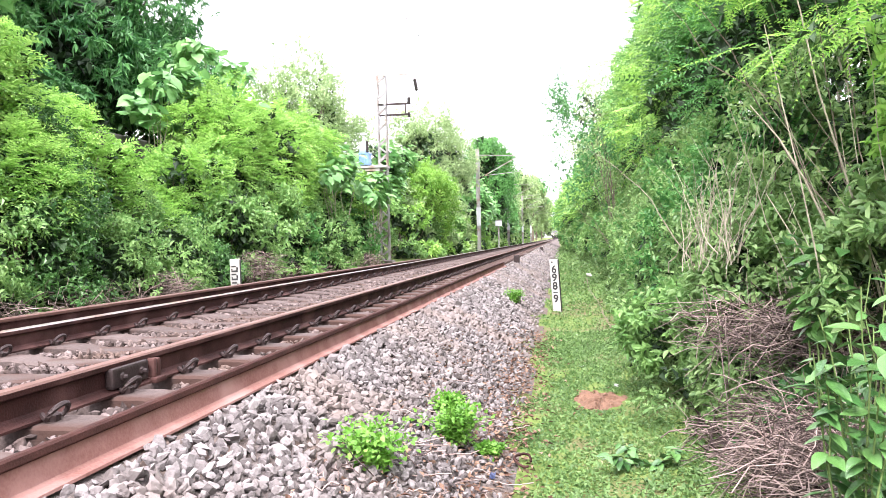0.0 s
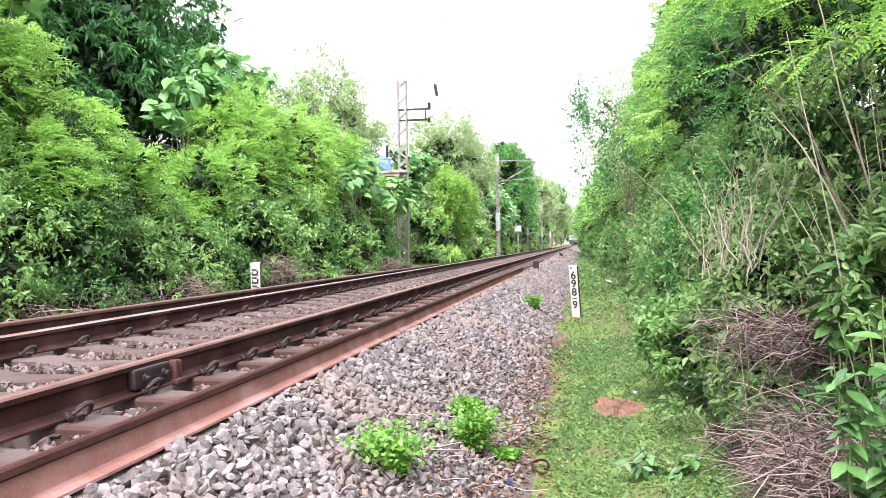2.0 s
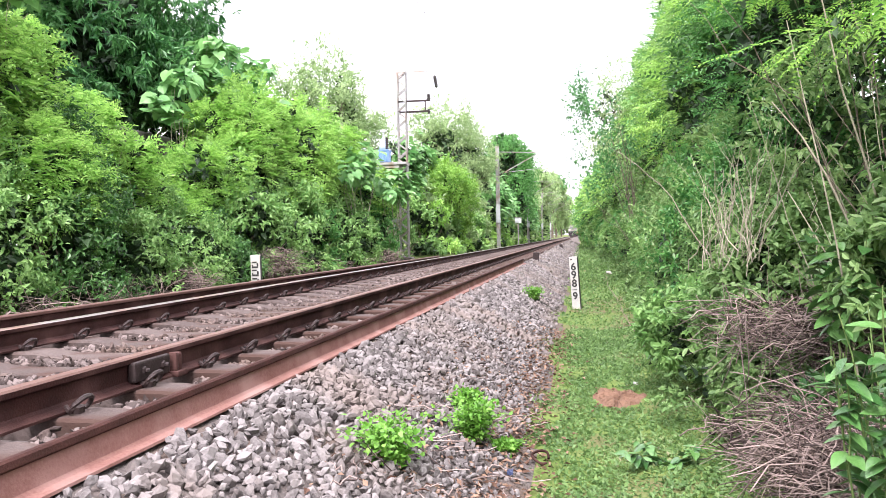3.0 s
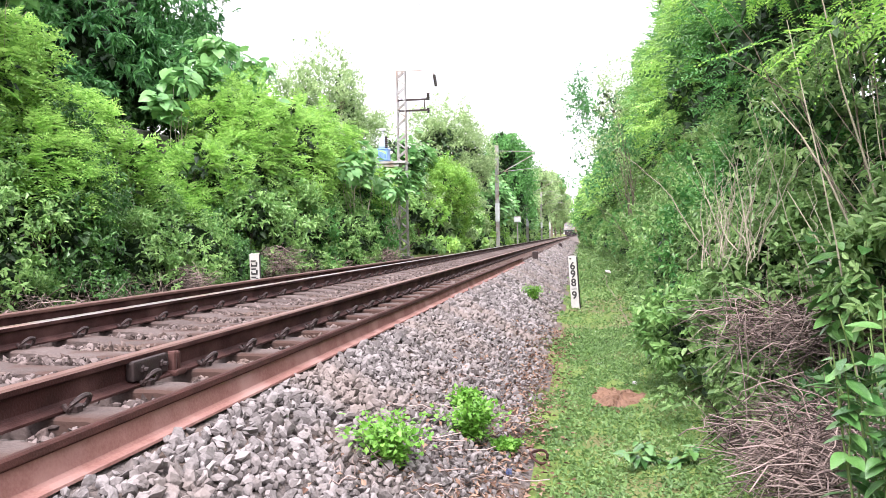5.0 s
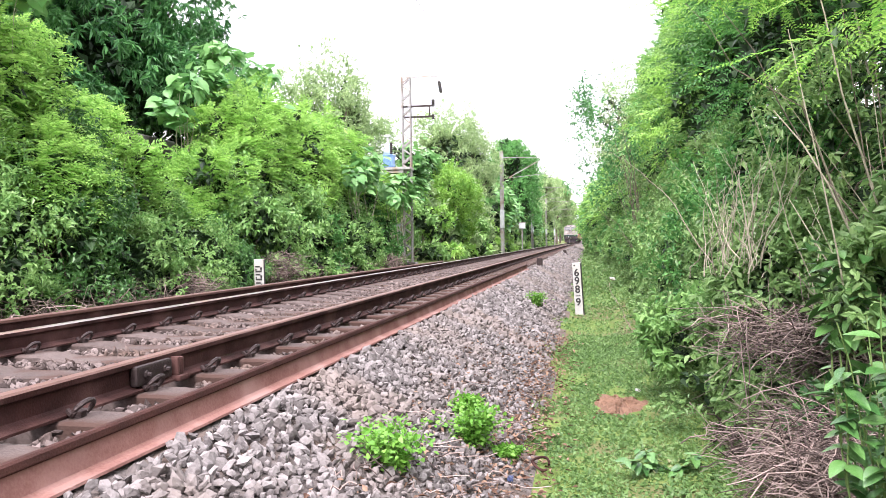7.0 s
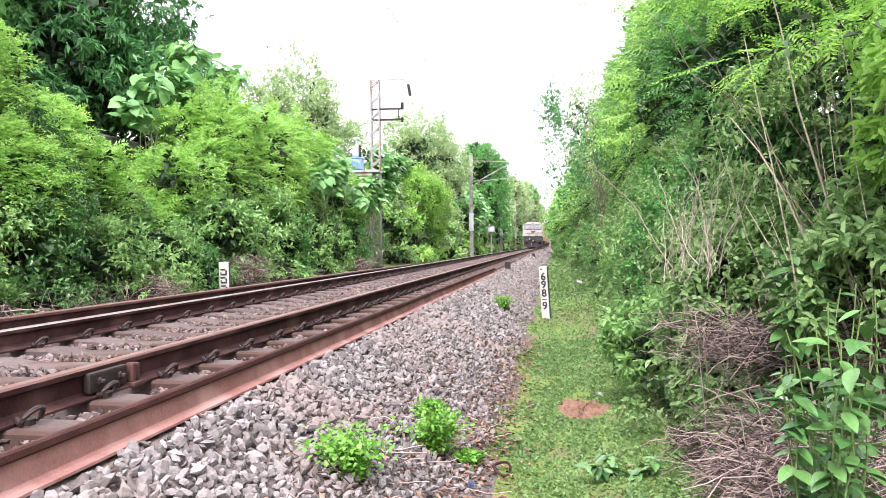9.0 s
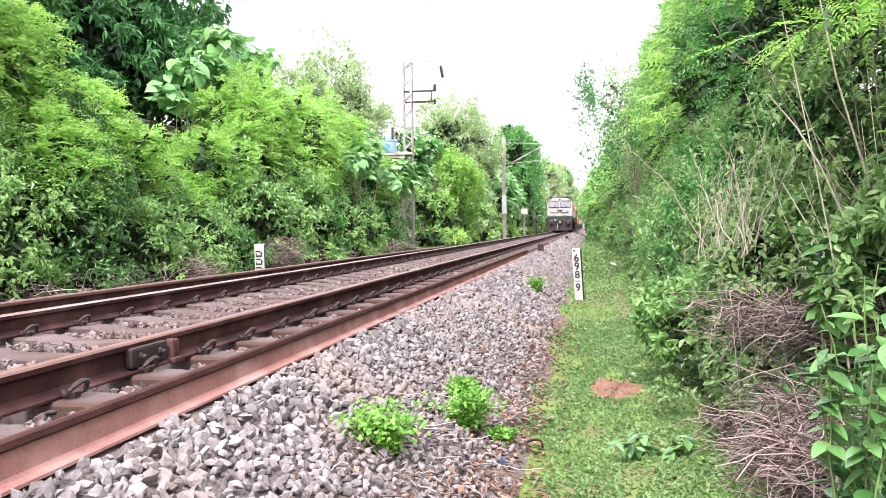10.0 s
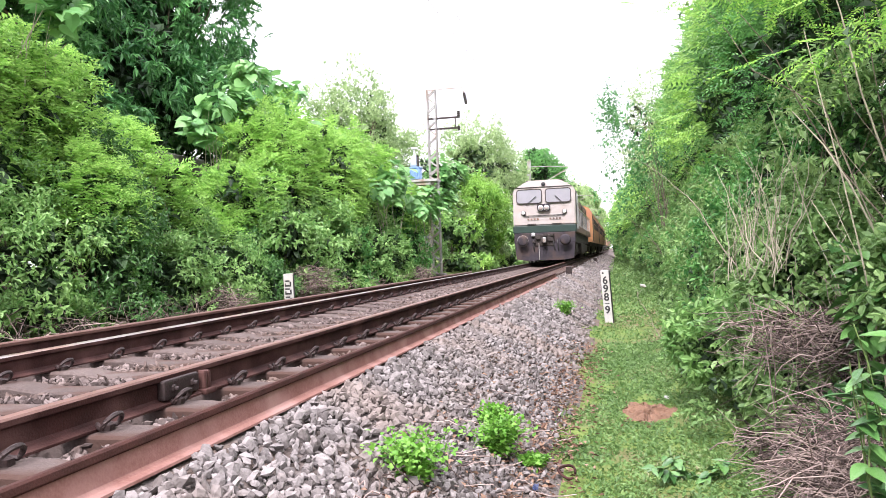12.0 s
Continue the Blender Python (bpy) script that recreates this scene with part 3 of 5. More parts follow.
def build_ballast():
    rng = np.random.default_rng(5)
    bed = [scatter(rng, 0.62, 2.06, -4, 1.2, 0.12), scatter(rng, 0.62, 2.06, 1.2, 9, 0.044), scatter(rng, 0.655, 2.0, 9, 24, 0.06), scatter(rng, 0.72, 2.05, 24, 50, 0.1), scatter(rng, 0.75, 2.1, 50, 110, 0.22)]
    p = np.concatenate(bed)
    # the stones stop at the foot of the spare rail
    p = p[(p[:, 0] > 0.605 + 0.0052 * (p[:, 1] + 8)) | (p[:, 1] > 23.9)]
    thin = np.clip((p[:, 0] - 1.55) / 0.55, 0, 0.9)
    p = p[rng.random(len(p)) > thin ** 2 * 0.9]
    near = (p[:, 0] > 1.0) & (p[:, 0] < 1.65) & (p[:, 1] > 2.85) & (p[:, 1] < 3.6)
    ids = np.flatnonzero(near)[:300]
    rest = np.delete(p, ids, 0)
    size = 0.0185 + 0.024 * rng.random(len(rest)) ** 1.6
    size = size * (1 + 0.5 * (rest[:, 1] > 9) + 0.5 * (rest[:, 1] > 24) + 1.4 * (rest[:, 1] > 50)) * np.clip(1.25 - 0.35 * (rest[:, 0] - 0.7), 0.72, 1.2)
    bank = tagged(put("ballast", mesh_of("ballast", *stones(rng, rest, size), STONE)), "grey crushed stone ballast shoulder beside the track", "ballast", kind="structure")
    kinds = [mesh_of("stone", *stones(rng, np.zeros((1, 3)), np.array([0.022 + 0.0034 * k])), STONE_PART) for k in range(7)]
    for k in ids:
        s = put("stone", random.choice(kinds), bank)
        s.location, s.rotation_euler = p[k], [random.uniform(0, 6.2) for _ in range(3)]
    q = np.concatenate([scatter(rng, -2.7, 0.6, -4, 1.5, 0.12, 0.03), scatter(rng, -2.7, 0.6, 1.5, 12, 0.056, 0.046), scatter(rng, -2.6, 0.6, 12, 26, 0.085, 0.045)])
    q = q[sleeper_free(q)]
    size = 0.021 + 0.02 * rng.random(len(q)) ** 1.5
    tagged(put("crib_ballast", mesh_of("crib_ballast", *stones(rng, q, size * (1 + 0.4 * (q[:, 1] > 12))), STONE_BROWN), bank), kind="stuff")
    return bank


ballast = build_ballast()


# ---- hedge and trees beyond the track ----
def left_hedge():
    rng, odd = np.random.default_rng(21), np.random.default_rng(22)
    # low ovate-leaved bushes along the foot of the hedge
    y = 4.6
    n = 0
    while y < 34:
        r = 0.95 + 0.35 * rng.random()
        x = -5.35 - 0.45 * rng.random() - 0.5 * (y > 27)
        h = (1.0 + 0.5 * rng.random()) * (0.72 if 12.2 < y < 16.2 else 1.0)
        dark = n % 3 == 1 if y < 16 else n % 5 == 1
        plant("bush", 100 + n, (x, y, ground_z(x)), [((x, y, h * 0.72 - 0.4), (0.95, r, h)), ((x + 0.25, y, -0.2), (0.8, r, 0.45)), ((x - 0.8, y + 0.3, h * 1.3 - 0.2), (0.9, r, h * 0.9))], "ovate",
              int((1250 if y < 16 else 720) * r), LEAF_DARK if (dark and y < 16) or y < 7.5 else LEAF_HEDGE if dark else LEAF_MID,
              "low dark green bush with oval leaves beside the track" if dark or y < 7.5 else "low green bush with oval leaves beside the track", "bush", "bushes along the track",
              leaf=0.092 if y < 16 else 0.145, per=6, twig=0.22, stems=9, stem_r=0.02, core=260)
        y += r * 1.35
        n += 1
    # taller feathery shrubs behind them
    y, n = 6.0, 0
    while y < 36:
        r = 1.25 + 0.4 * rng.random()
        x = -6.7 - 0.5 * rng.random()
        h = np.interp(y, [5, 11.5, 13, 15, 17, 19, 21, 28, 32, 36], [4.3, 4.2, 2.8, 1.6, 2.2, 4.1, 5.0, 4.7, 3.6, 3.0]) * rng.uniform(0.86, 0.98)
        plant("feathery_shrub", 200 + n, (x, y, ground_z(x)), [((x, y, h * 0.5), (1.25, r, h * 0.55)), ((x + 0.25, y - 0.3, h * 0.8), (0.8, r * 0.7, h * 0.32)),
              ((x - 0.3, y + 0.6, h * 0.9), (0.7, r * 0.6, h * 0.25))] + [((x + odd.uniform(0.3, 1.0), y + odd.uniform(-r, r), h * odd.uniform(0.5, 0.92)), (0.32, 0.38, 0.6)) for _ in range(4)],
              "pinnate", int((280 if y < 21 else 145) * r * h),
              LEAF_LIGHT, "tall light green shrub with feathery leaves", "shrub", "feathery shrubs beyond the track",
              length=0.46 if y < 21 else 0.5, pairs=7 if y < 21 else 5, leaf=0.11 if y < 21 else 0.17, stems=14, stem_r=0.022, core=320, core_leaf=0.2, bumpy=0.55)
        y += r * 1.15
        n += 1


left_hedge()

plant("feathery_shrub", 260, (-5.9, 10.5, -0.3), [((-5.9, 10.5, 1.3), (0.9, 1.3, 1.0))], "pinnate", 1500, LEAF_LIGHT, "light green feathery shrub leaning out of the hedge", "shrub",
      "feathery shrubs beyond the track", length=0.4, pairs=7, leaf=0.085)
plant("feathery_shrub", 261, (-6.2, 22.5, -0.3), [((-6.2, 22.5, 2.6), (1.1, 2.0, 1.9))], "pinnate", 1500, LEAF_LIGHT, "light green feathery shrub leaning out of the hedge", "shrub",
      "feathery shrubs beyond the track", length=0.45, pairs=6, leaf=0.14)
plant("bush", 262, (-5.6, 45, -0.3), [((-5.6, 45, 2.4), (1.8, 2.5, 2.3)), ((-5.7, 45.4, 3.4), (1.3, 1.6, 1.3))], "ovate", 3000, LEAF_YELLOW, "round yellow-green bush with fine leaves by the lattice mast", "bush",
      leaf=0.17, slim=0.4, twig=0.45, stems=16, core=300, bumpy=0.7)

# the big mango tree
plant("mango_tree", 300, (-13.5, 25, 0), [((-14.0, 23.4, 8.6), (4.0, 4.4, 4.8)), ((-11.8, 20.4, 5.6), (2.5, 3.0, 2.7)), ((-10.9, 23.6, 5.4), (2.3, 2.8, 2.2)), ((-13.2, 17.0, 8.8), (3.4, 3.6, 3.8)), ((-12.0, 18.6, 4.2), (1.8, 2.2, 1.6))],
      "ovate", 10500, LEAF_MANGO, "big dark green mango tree with hanging lance-shaped leaves", "tree", stems=34, stem_r=0.11, trunk=3.4, core=3000, core_leaf=0.4,
      leaf=0.29, per=8, slim=0.27, droop=0.75, twig=0.1, spread=0.7, bumpy=0.4)


# undergrowth added below the mango tree, its leaves dark to give the shade there
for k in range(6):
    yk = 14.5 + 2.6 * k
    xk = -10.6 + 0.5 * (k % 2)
    plant("bush", 302 + k, (xk, yk, ground_z(xk)), [((xk, yk, 1.6), (1.2, 1.9, 2.0)), ((xk - 0.5, yk + 0.8, 3.1), (1.2, 1.8, 1.5))], "ovate", 520, LEAF_DARK, "dark bush standing in for the shade under the mango tree", "bush", "bushes under the mango tree",
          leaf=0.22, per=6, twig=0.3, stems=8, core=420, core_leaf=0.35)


def sapling(seed, x, y, h, spread, label, leaf=0.32, count=46, lean=(0, 0), thick=0.026):
    """A thin broad-leaved sapling: pale stems that fork, with big leaves at their ends."""
    blobs = [((x + lean[0] + dx * spread, y + lean[1] + dy * spread, h * k), (0.55 * spread, 0.75 * spread, 0.5 * spread)) for dx, dy, k in ((0, -0.6, 0.8), (0.1, 0.3, 0.97), (0.2, 1.0, 0.78))]
    return plant("broad_leaved_sapling", seed, (x, y, ground_z(x)), blobs, "broad", count, LEAF_BROAD, label, "sapling", "broad-leaved saplings", stems=8, stem_r=thick,
                 bark=BARK_PALE, core=0, inner=0.3, leaf=leaf, per=3)


sapling(310, -7.6, 18.2, 4.7, 0.8, "tall broad-leaved sapling standing out of the hedge", 0.36, 60)
sapling(311, -7.5, 19.9, 6.0, 0.9, "tall broad-leaved sapling standing out of the hedge", 0.38, 80)
sapling(312, -7.5, 22.7, 6.0, 0.8, "broad-leaved sapling with pale stems", 0.38, 70)
sapling(313, -5.4, 26.2, 3.4, 1.25, "creeper with broad heart-shaped leaves over the hedge", 0.36, 100)
sapling(314, -5.05, 30.3, 2.95, 0.9, "creeper with broad heart-shaped leaves round the mast", 0.34, 80)
sapling(315, -6.4, 9.6, 5.65, 0.95, "broad-leaved tree with a branch hanging over the hedge", 0.27, 120, (0.7, -0.1), 0.016)


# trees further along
plant("tree", 320, (-9.5, 34.8, 0), [((-9.5, 34.8, 6.2), (2.3, 2.8, 3.0)), ((-8.8, 37.3, 5.2), (1.8, 2.2, 2.6))], "ovate", 3000, LEAF_HAZY, "slender green tree behind the hedge, paled for haze and light", "tree", stems=18, stem_r=0.05, trunk=2.4,
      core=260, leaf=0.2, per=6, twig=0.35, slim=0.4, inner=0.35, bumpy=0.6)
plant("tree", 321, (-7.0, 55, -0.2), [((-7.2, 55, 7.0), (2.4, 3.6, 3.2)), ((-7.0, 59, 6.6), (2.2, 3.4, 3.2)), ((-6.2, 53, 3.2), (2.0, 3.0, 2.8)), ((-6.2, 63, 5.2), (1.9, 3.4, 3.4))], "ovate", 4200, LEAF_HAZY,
      "green tree beyond the masts, paled for haze and light", "tree", stems=20, stem_r=0.08, trunk=2.5, core=400, core_leaf=0.4, leaf=0.22, per=6, twig=0.4, slim=0.45, inner=0.4, bumpy=0.6)
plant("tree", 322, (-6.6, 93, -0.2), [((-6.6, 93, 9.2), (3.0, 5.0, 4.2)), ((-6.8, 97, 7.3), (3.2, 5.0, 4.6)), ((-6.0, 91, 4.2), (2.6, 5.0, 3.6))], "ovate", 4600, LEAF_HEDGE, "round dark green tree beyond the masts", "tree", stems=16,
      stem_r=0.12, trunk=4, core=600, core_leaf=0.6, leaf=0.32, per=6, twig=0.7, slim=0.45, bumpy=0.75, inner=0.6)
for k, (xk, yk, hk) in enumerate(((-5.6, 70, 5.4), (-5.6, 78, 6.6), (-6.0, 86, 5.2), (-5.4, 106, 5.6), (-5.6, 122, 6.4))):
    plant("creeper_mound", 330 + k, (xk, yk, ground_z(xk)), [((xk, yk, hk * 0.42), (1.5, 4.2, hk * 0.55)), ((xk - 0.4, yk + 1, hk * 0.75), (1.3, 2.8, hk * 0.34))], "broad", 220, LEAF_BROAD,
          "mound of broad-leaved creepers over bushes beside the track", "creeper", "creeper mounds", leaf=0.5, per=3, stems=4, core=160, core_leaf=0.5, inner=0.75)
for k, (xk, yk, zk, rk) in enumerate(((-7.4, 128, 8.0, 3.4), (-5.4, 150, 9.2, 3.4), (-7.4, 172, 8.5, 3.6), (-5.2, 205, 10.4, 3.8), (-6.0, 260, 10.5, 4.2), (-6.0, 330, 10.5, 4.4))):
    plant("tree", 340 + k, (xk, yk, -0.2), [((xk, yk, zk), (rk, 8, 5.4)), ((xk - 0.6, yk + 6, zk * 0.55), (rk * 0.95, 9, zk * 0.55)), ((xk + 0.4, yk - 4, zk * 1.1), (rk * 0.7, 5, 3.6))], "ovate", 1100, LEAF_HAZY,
          "tall green tree leaning towards the track, paled for haze and light", "tree", "trees further along", stems=12, stem_r=0.13, trunk=4, core=70, core_leaf=0.6, leaf=0.0042 * yk, per=6, twig=0.6, slim=0.5, inner=0.5, bumpy=0.55)


for k, (xk, yk, hk) in enumerate(((-7.0, 39, 5.2), (-7.4, 43.5, 6.0), (-7.6, 49, 5.6))):
    plant("creeper_mound", 326 + k, (xk, yk, ground_z(xk)), [((xk, yk, hk * 0.45), (1.4, 2.4, hk * 0.55)), ((xk + 0.2, yk + 0.6, hk * 0.78), (1.1, 1.8, hk * 0.32))], "broad", 320, LEAF_BROAD,
          "mound of broad-leaved creepers over bushes beside the track", "creeper", "creeper mounds", leaf=0.36, per=3, stems=4, core=200, core_leaf=0.4, inner=0.75)


def far_bushes():
    rng = np.random.default_rng(77)
    y, n = 37.0, 0
    while y < 190:
        s = max(1.0, y / 40)
        r = 1.6 * s ** 0.6
        x = -5.6 - 0.4 * rng.random() - 0.35 * (s - 1)
        h = 1.9 + 1.0 * rng.random() + 0.3 * s
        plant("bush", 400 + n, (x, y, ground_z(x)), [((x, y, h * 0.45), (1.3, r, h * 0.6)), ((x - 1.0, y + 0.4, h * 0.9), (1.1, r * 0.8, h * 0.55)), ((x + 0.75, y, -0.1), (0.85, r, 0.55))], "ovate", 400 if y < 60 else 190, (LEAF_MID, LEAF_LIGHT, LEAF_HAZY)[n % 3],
              "green bush further along the track", "bush", "bushes along the track", leaf=(0.24 if y < 60 else 0.28) * s, per=6, twig=0.3, stems=6, core=120, core_leaf=0.35 * s)
        y += r * 1.5
        n += 1
    # woods that close the view at the end of the line
    for k in range(14):
        x = -60 + k * 9 + rng.uniform(-2, 2)
        y = 640 + 60 * rng.random()
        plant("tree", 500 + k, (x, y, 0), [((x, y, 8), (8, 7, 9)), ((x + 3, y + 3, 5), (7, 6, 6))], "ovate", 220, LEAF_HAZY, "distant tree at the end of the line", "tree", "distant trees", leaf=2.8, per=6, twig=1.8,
              stems=5, stem_r=0.2, trunk=3, core=80, core_leaf=1.6)


far_bushes()


# ---- hedge beside the grassy path ----
def right_hedge():
    rng = np.random.default_rng(31)
    y, n = 5.4, 0
    while y < 125:
        s = max(1.0, y / 16)
        r = 1.15 * s ** 0.5
        x = 4.75 + 0.3 * rng.random() + np.interp(y, [0, 30, 80, 130], [0, 0.5, -0.7, -1.2])
        h = np.interp(y, [4, 10, 18, 30, 60], [3.5, 4.1, 5.0, 5.4, 4.6]) + 0.6 * rng.random()
        back = 0.75 if y < 12 else 0.4
        # feathery tops; close to the camera the shrubs are bare below and dark inside
        if y < 7.6:
            blobs = [((x, y, h * 0.78), (1.35, r * 1.1, h * 0.26)), ((x + back, y + 0.3, h * 1.0), (1.35, r, h * 0.33)), ((x + 0.5, y, h * 0.45), (0.9, r, h * 0.3))]
        else:
            blobs = [((x, y, h * 0.62), (1.4, r * 1.1, h * 0.42)), ((x + back, y + 0.3, h * 0.95), (1.35, r, h * 0.35)), ((x + 0.1, y - 0.4, h * 0.8), (1.0, r * 0.7, h * 0.25))]
        fine = 1.0 if y < 11 else 0.0
        plant("feathery_shrub", 600 + n, (x, y, ground_z(x)), blobs, "pinnate", int((950 + 350 * fine) / s ** 1.25), (LEAF_HEDGE, LEAF_DARK, LEAF_HEDGE)[n % 3] if y < 13 else (LEAF_LIGHT, LEAF_MID, LEAF_HEDGE)[n % 3],
              "tall feathery-leaved shrub beside the grassy path", "shrub", "feathery shrubs by the path", length=0.36 * s ** 0.8, pairs=9 if fine else 6, leaf=(0.1 - 0.043 * fine) * s ** 0.95, stems=9, stem_r=0.014,
              core=260, core_leaf=0.16 * s ** 0.6, bark=BARK_PALE)
        # lower leafy part
        if y > 6.5:
            xl = 3.85 + 0.2 * rng.random() + np.interp(y, [0, 30, 80, 130], [0, 0.6, -0.5, -1.0])
            plant("bush", 700 + n, (xl, y + 0.4, ground_z(xl)), [((xl, y + 0.4, 0.25), (0.72, r * 0.9, 1.15)), ((xl + 0.4, y, 1.2), (0.75, r * 0.8, 0.9))], "ovate", int((1300 if y < 11 else 1000) / s ** 1.35),
                  (LEAF_MID, LEAF_DUSTY, LEAF_HEDGE)[n % 3], "leafy green bush beside the grassy path", "bush", "bushes by the path", leaf=(0.068 if y < 11 else 0.085) * s ** 1.0, per=7, twig=0.16, stems=9, stem_r=0.012, core=160,
                  core_leaf=0.11 * s ** 0.6)
        y += r * 1.25
        n += 1


right_hedge()


# shrubs further into the thicket, down to the ground
# every second one takes dark leaves, adding the canopy's shade by colour
for k in range(6):
    yk = 3.4 + 1.7 * k
    xk = 5.7 + 0.5 * (k % 2)
    plant("feathery_shrub", 740 + k, (xk, yk, ground_z(xk)), [((xk, yk, 0.6), (1.2, 1.3, 1.2)), ((xk, yk + 0.3, 1.7), (1.0, 1.2, 0.9))], "pinnate", 260, (LEAF_DARK, LEAF_MID)[k % 2],
          "feathery shrub deeper in the thicket", "shrub", "feathery shrubs by the path", length=0.34, pairs=7, leaf=0.08, stems=6, stem_r=0.012, bark=BARK_PALE, core=420, core_leaf=0.16)
# low growth between the dry vines
for k, (xk, yk, zk, rx, ry, rz, mk) in enumerate(((4.35, 4.6, 0.35, 0.55, 0.7, 0.6, LEAF_DUSTY), (3.75, 6.0, -0.45, 0.42, 0.75, 0.42, LEAF_DUSTY), (3.95, 6.3, 0.2, 0.6, 0.85, 0.5, LEAF_DUSTY),
                                                  (3.55, 7.3, -0.35, 0.5, 0.8, 0.5, LEAF_MID), (4.5, 3.9, 1.2, 0.6, 0.8, 0.5, LEAF_LIGHT), (3.95, 4.75, -0.5, 0.4, 0.5, 0.3, LEAF_DARK))):
    plant("bush", 760 + k, (xk, yk, ground_z(xk)), [((xk, yk, zk), (rx, ry, rz))], "ovate", int(900 * rx * ry * 3), mk, "small leafy bush among dry vines", "bush", "bushes by the path",
          leaf=0.07, per=6, twig=0.13, stems=7, stem_r=0.01, core=90, core_leaf=0.09, rounded=True)
# overhanging feathery boughs near the camera
for k, (xk, yk, zk) in enumerate(((3.75, 4.3, 2.1), (4.3, 3.5, 1.9), (3.65, 5.6, 2.35), (4.6, 4.6, 1.75), (3.95, 3.7, 1.5))):
    plant("feathery_shrub", 780 + k, (xk + 1.0, yk, ground_z(xk + 1.0)), [((xk, yk, zk), (0.85, 0.9, 0.42)), ((xk + 0.7, yk + 0.4, zk + 0.45), (0.9, 0.9, 0.5))], "pinnate", 560, LEAF_CANOPY,
          "feathery shrub with boughs arching over the thicket", "shrub", "feathery shrubs by the path", length=0.23, pairs=12, leaf=0.03, droop=0.15, stems=6, stem_r=0.0065, bark=BARK, core=40, core_leaf=0.07, inner=0.45)
# thin tree whose sparse boughs stand out against the sky; dark leaf colour gives the silhouette
plant("sparse_tree", 790, (4.1, 21.5, ground_z(4.1)), [((2.85, 21.5, 3.7), (0.55, 1.4, 1.8)), ((2.45, 21.0, 1.75), (0.5, 0.7, 0.4)), ((3.4, 21.8, 2.6), (0.7, 1.0, 1.3)), ((2.75, 21.2, 2.6), (0.45, 0.8, 0.8))], "ovate", 480, LEAF_MANGO,
      "thin tree with sparse hanging boughs over the path", "tree", stems=14, stem_r=0.013, core=0, leaf=0.1, per=6, twig=0.4, slim=0.55, inner=0.2)
plant("tree", 791, (4.9, 30, ground_z(4.9)), [((3.8, 30, 4.7), (0.95, 2.2, 2.0)), ((4.2, 28, 3.0), (1.2, 2.0, 1.9))], "ovate", 1000, LEAF_HAZY, "green tree beside the path, paled for haze and light", "tree", stems=12, stem_r=0.04, core=80,
      leaf=0.13, per=6, twig=0.45, slim=0.45, inner=0.3, bumpy=0.8)


# ---- dry vines and stems ----
def vine_heap(seed, centre, radii, count, length, label, flat=0.35, r=0.005):
    """A tangle of dry curving stems."""
    rng = np.random.default_rng(seed)
    centre = np.array(centre, float)
    p = rng.normal(size=(count, 3)) * 0.5
    p = np.clip(p, -1, 1) * radii
    d = unit(rng.normal(size=(count, 3)) * [1, 1, flat])
    t = np.linspace(-0.5, 0.5, 7)
    bend = unit(rng.normal(size=(count, 3)) + [0, 0, -0.3])
    L = length * (0.5 + rng.random(count))
    q = p[:, None] + d[:, None] * (L[:, None] * t)[..., None] + bend[:, None] * (L[:, None] * (t ** 2 - 0.1) * 0.7)[..., None]
    q = q + rng.normal(size=q.shape) * 0.012
    q[..., 2] = np.maximum(q[..., 2] + centre[2], ground_z(q[..., 0] + centre[0]) + 0.01) - centre[2]
    rad = r * (0.5 + rng.random((count, 1))) * (1 - 0.5 * np.abs(t))
    ob = put("dry_vine_heap", mesh_of("dry_vine_heap", *tubes(q, rad, 3), DRY, True))
    ob.location = centre
    return tagged(ob, label, "dry vines", kind="stuff")


vine_heap(51, (3.92, 5.4, 0.0), (0.58, 0.8, 0.18), 800, 0.55, "tangled dry brown vines hanging over the bank", 0.4, 0.0033)
vine_heap(52, (3.74, 4.3, -0.54), (0.38, 0.66, 0.27), 2600, 0.45, "heap of dry brown stems at the foot of the bank", 0.35, 0.0028)
vine_heap(53, (3.5, 5.4, -0.75), (0.25, 0.6, 0.1), 160, 0.4, "dry brown stems on the ground by the bushes")
vine_heap(54, (-4.5, 13.0, -0.2), (0.35, 0.6, 0.3), 240, 0.6, "dry brown weeds at the foot of the hedge")
vine_heap(55, (-4.55, 17.2, 0.0), (0.35, 0.8, 0.4), 340, 0.6, "dry brown weeds at the foot of the hedge")
vine_heap(56, (-4.6, 6.4, -0.3), (0.4, 0.9, 0.3), 200, 0.7, "dry brown weeds at the foot of the hedge")
vine_heap(57, (-4.6, 27.0, -0.1), (0.5, 1.6, 0.3), 220, 0.7, "dry brown weeds at the foot of the hedge")


def stem_fan(seed, foot, count, height, spread, r, mat, label, lean=(0, 0)):
    """Bare upright stems that fan out from one root."""
    rng = np.random.default_rng(seed)
    t = np.linspace(0, 1, 8)
    tip = np.c_[rng.normal(size=(count, 2)) * spread + lean, height * (0.5 + 0.6 * rng.random(count))]
    base = rng.normal(size=(count, 3)) * [0.12, 0.2, 0.06]
    q = base[:, None] + tip[:, None] * np.stack([t ** 1.3, t ** 1.3, t], -1) + rng.normal(size=(count, 8, 3)) * 0.012 + rng.normal(size=(count, 1, 3)) * (t * (1 - t))[:, None] * 0.4 * height * 0.5
    top = tagged(new("dry_stem_clump"), label, "dry stems")
    top.location = foot
    for k in range(count):
        put("stem", mesh_of("stem", *tubes(q[k:k + 1], (r * (0.5 + 0.8 * rng.random()) * (1 - 0.7 * t))[None], 5), mat, True), top)
    return top


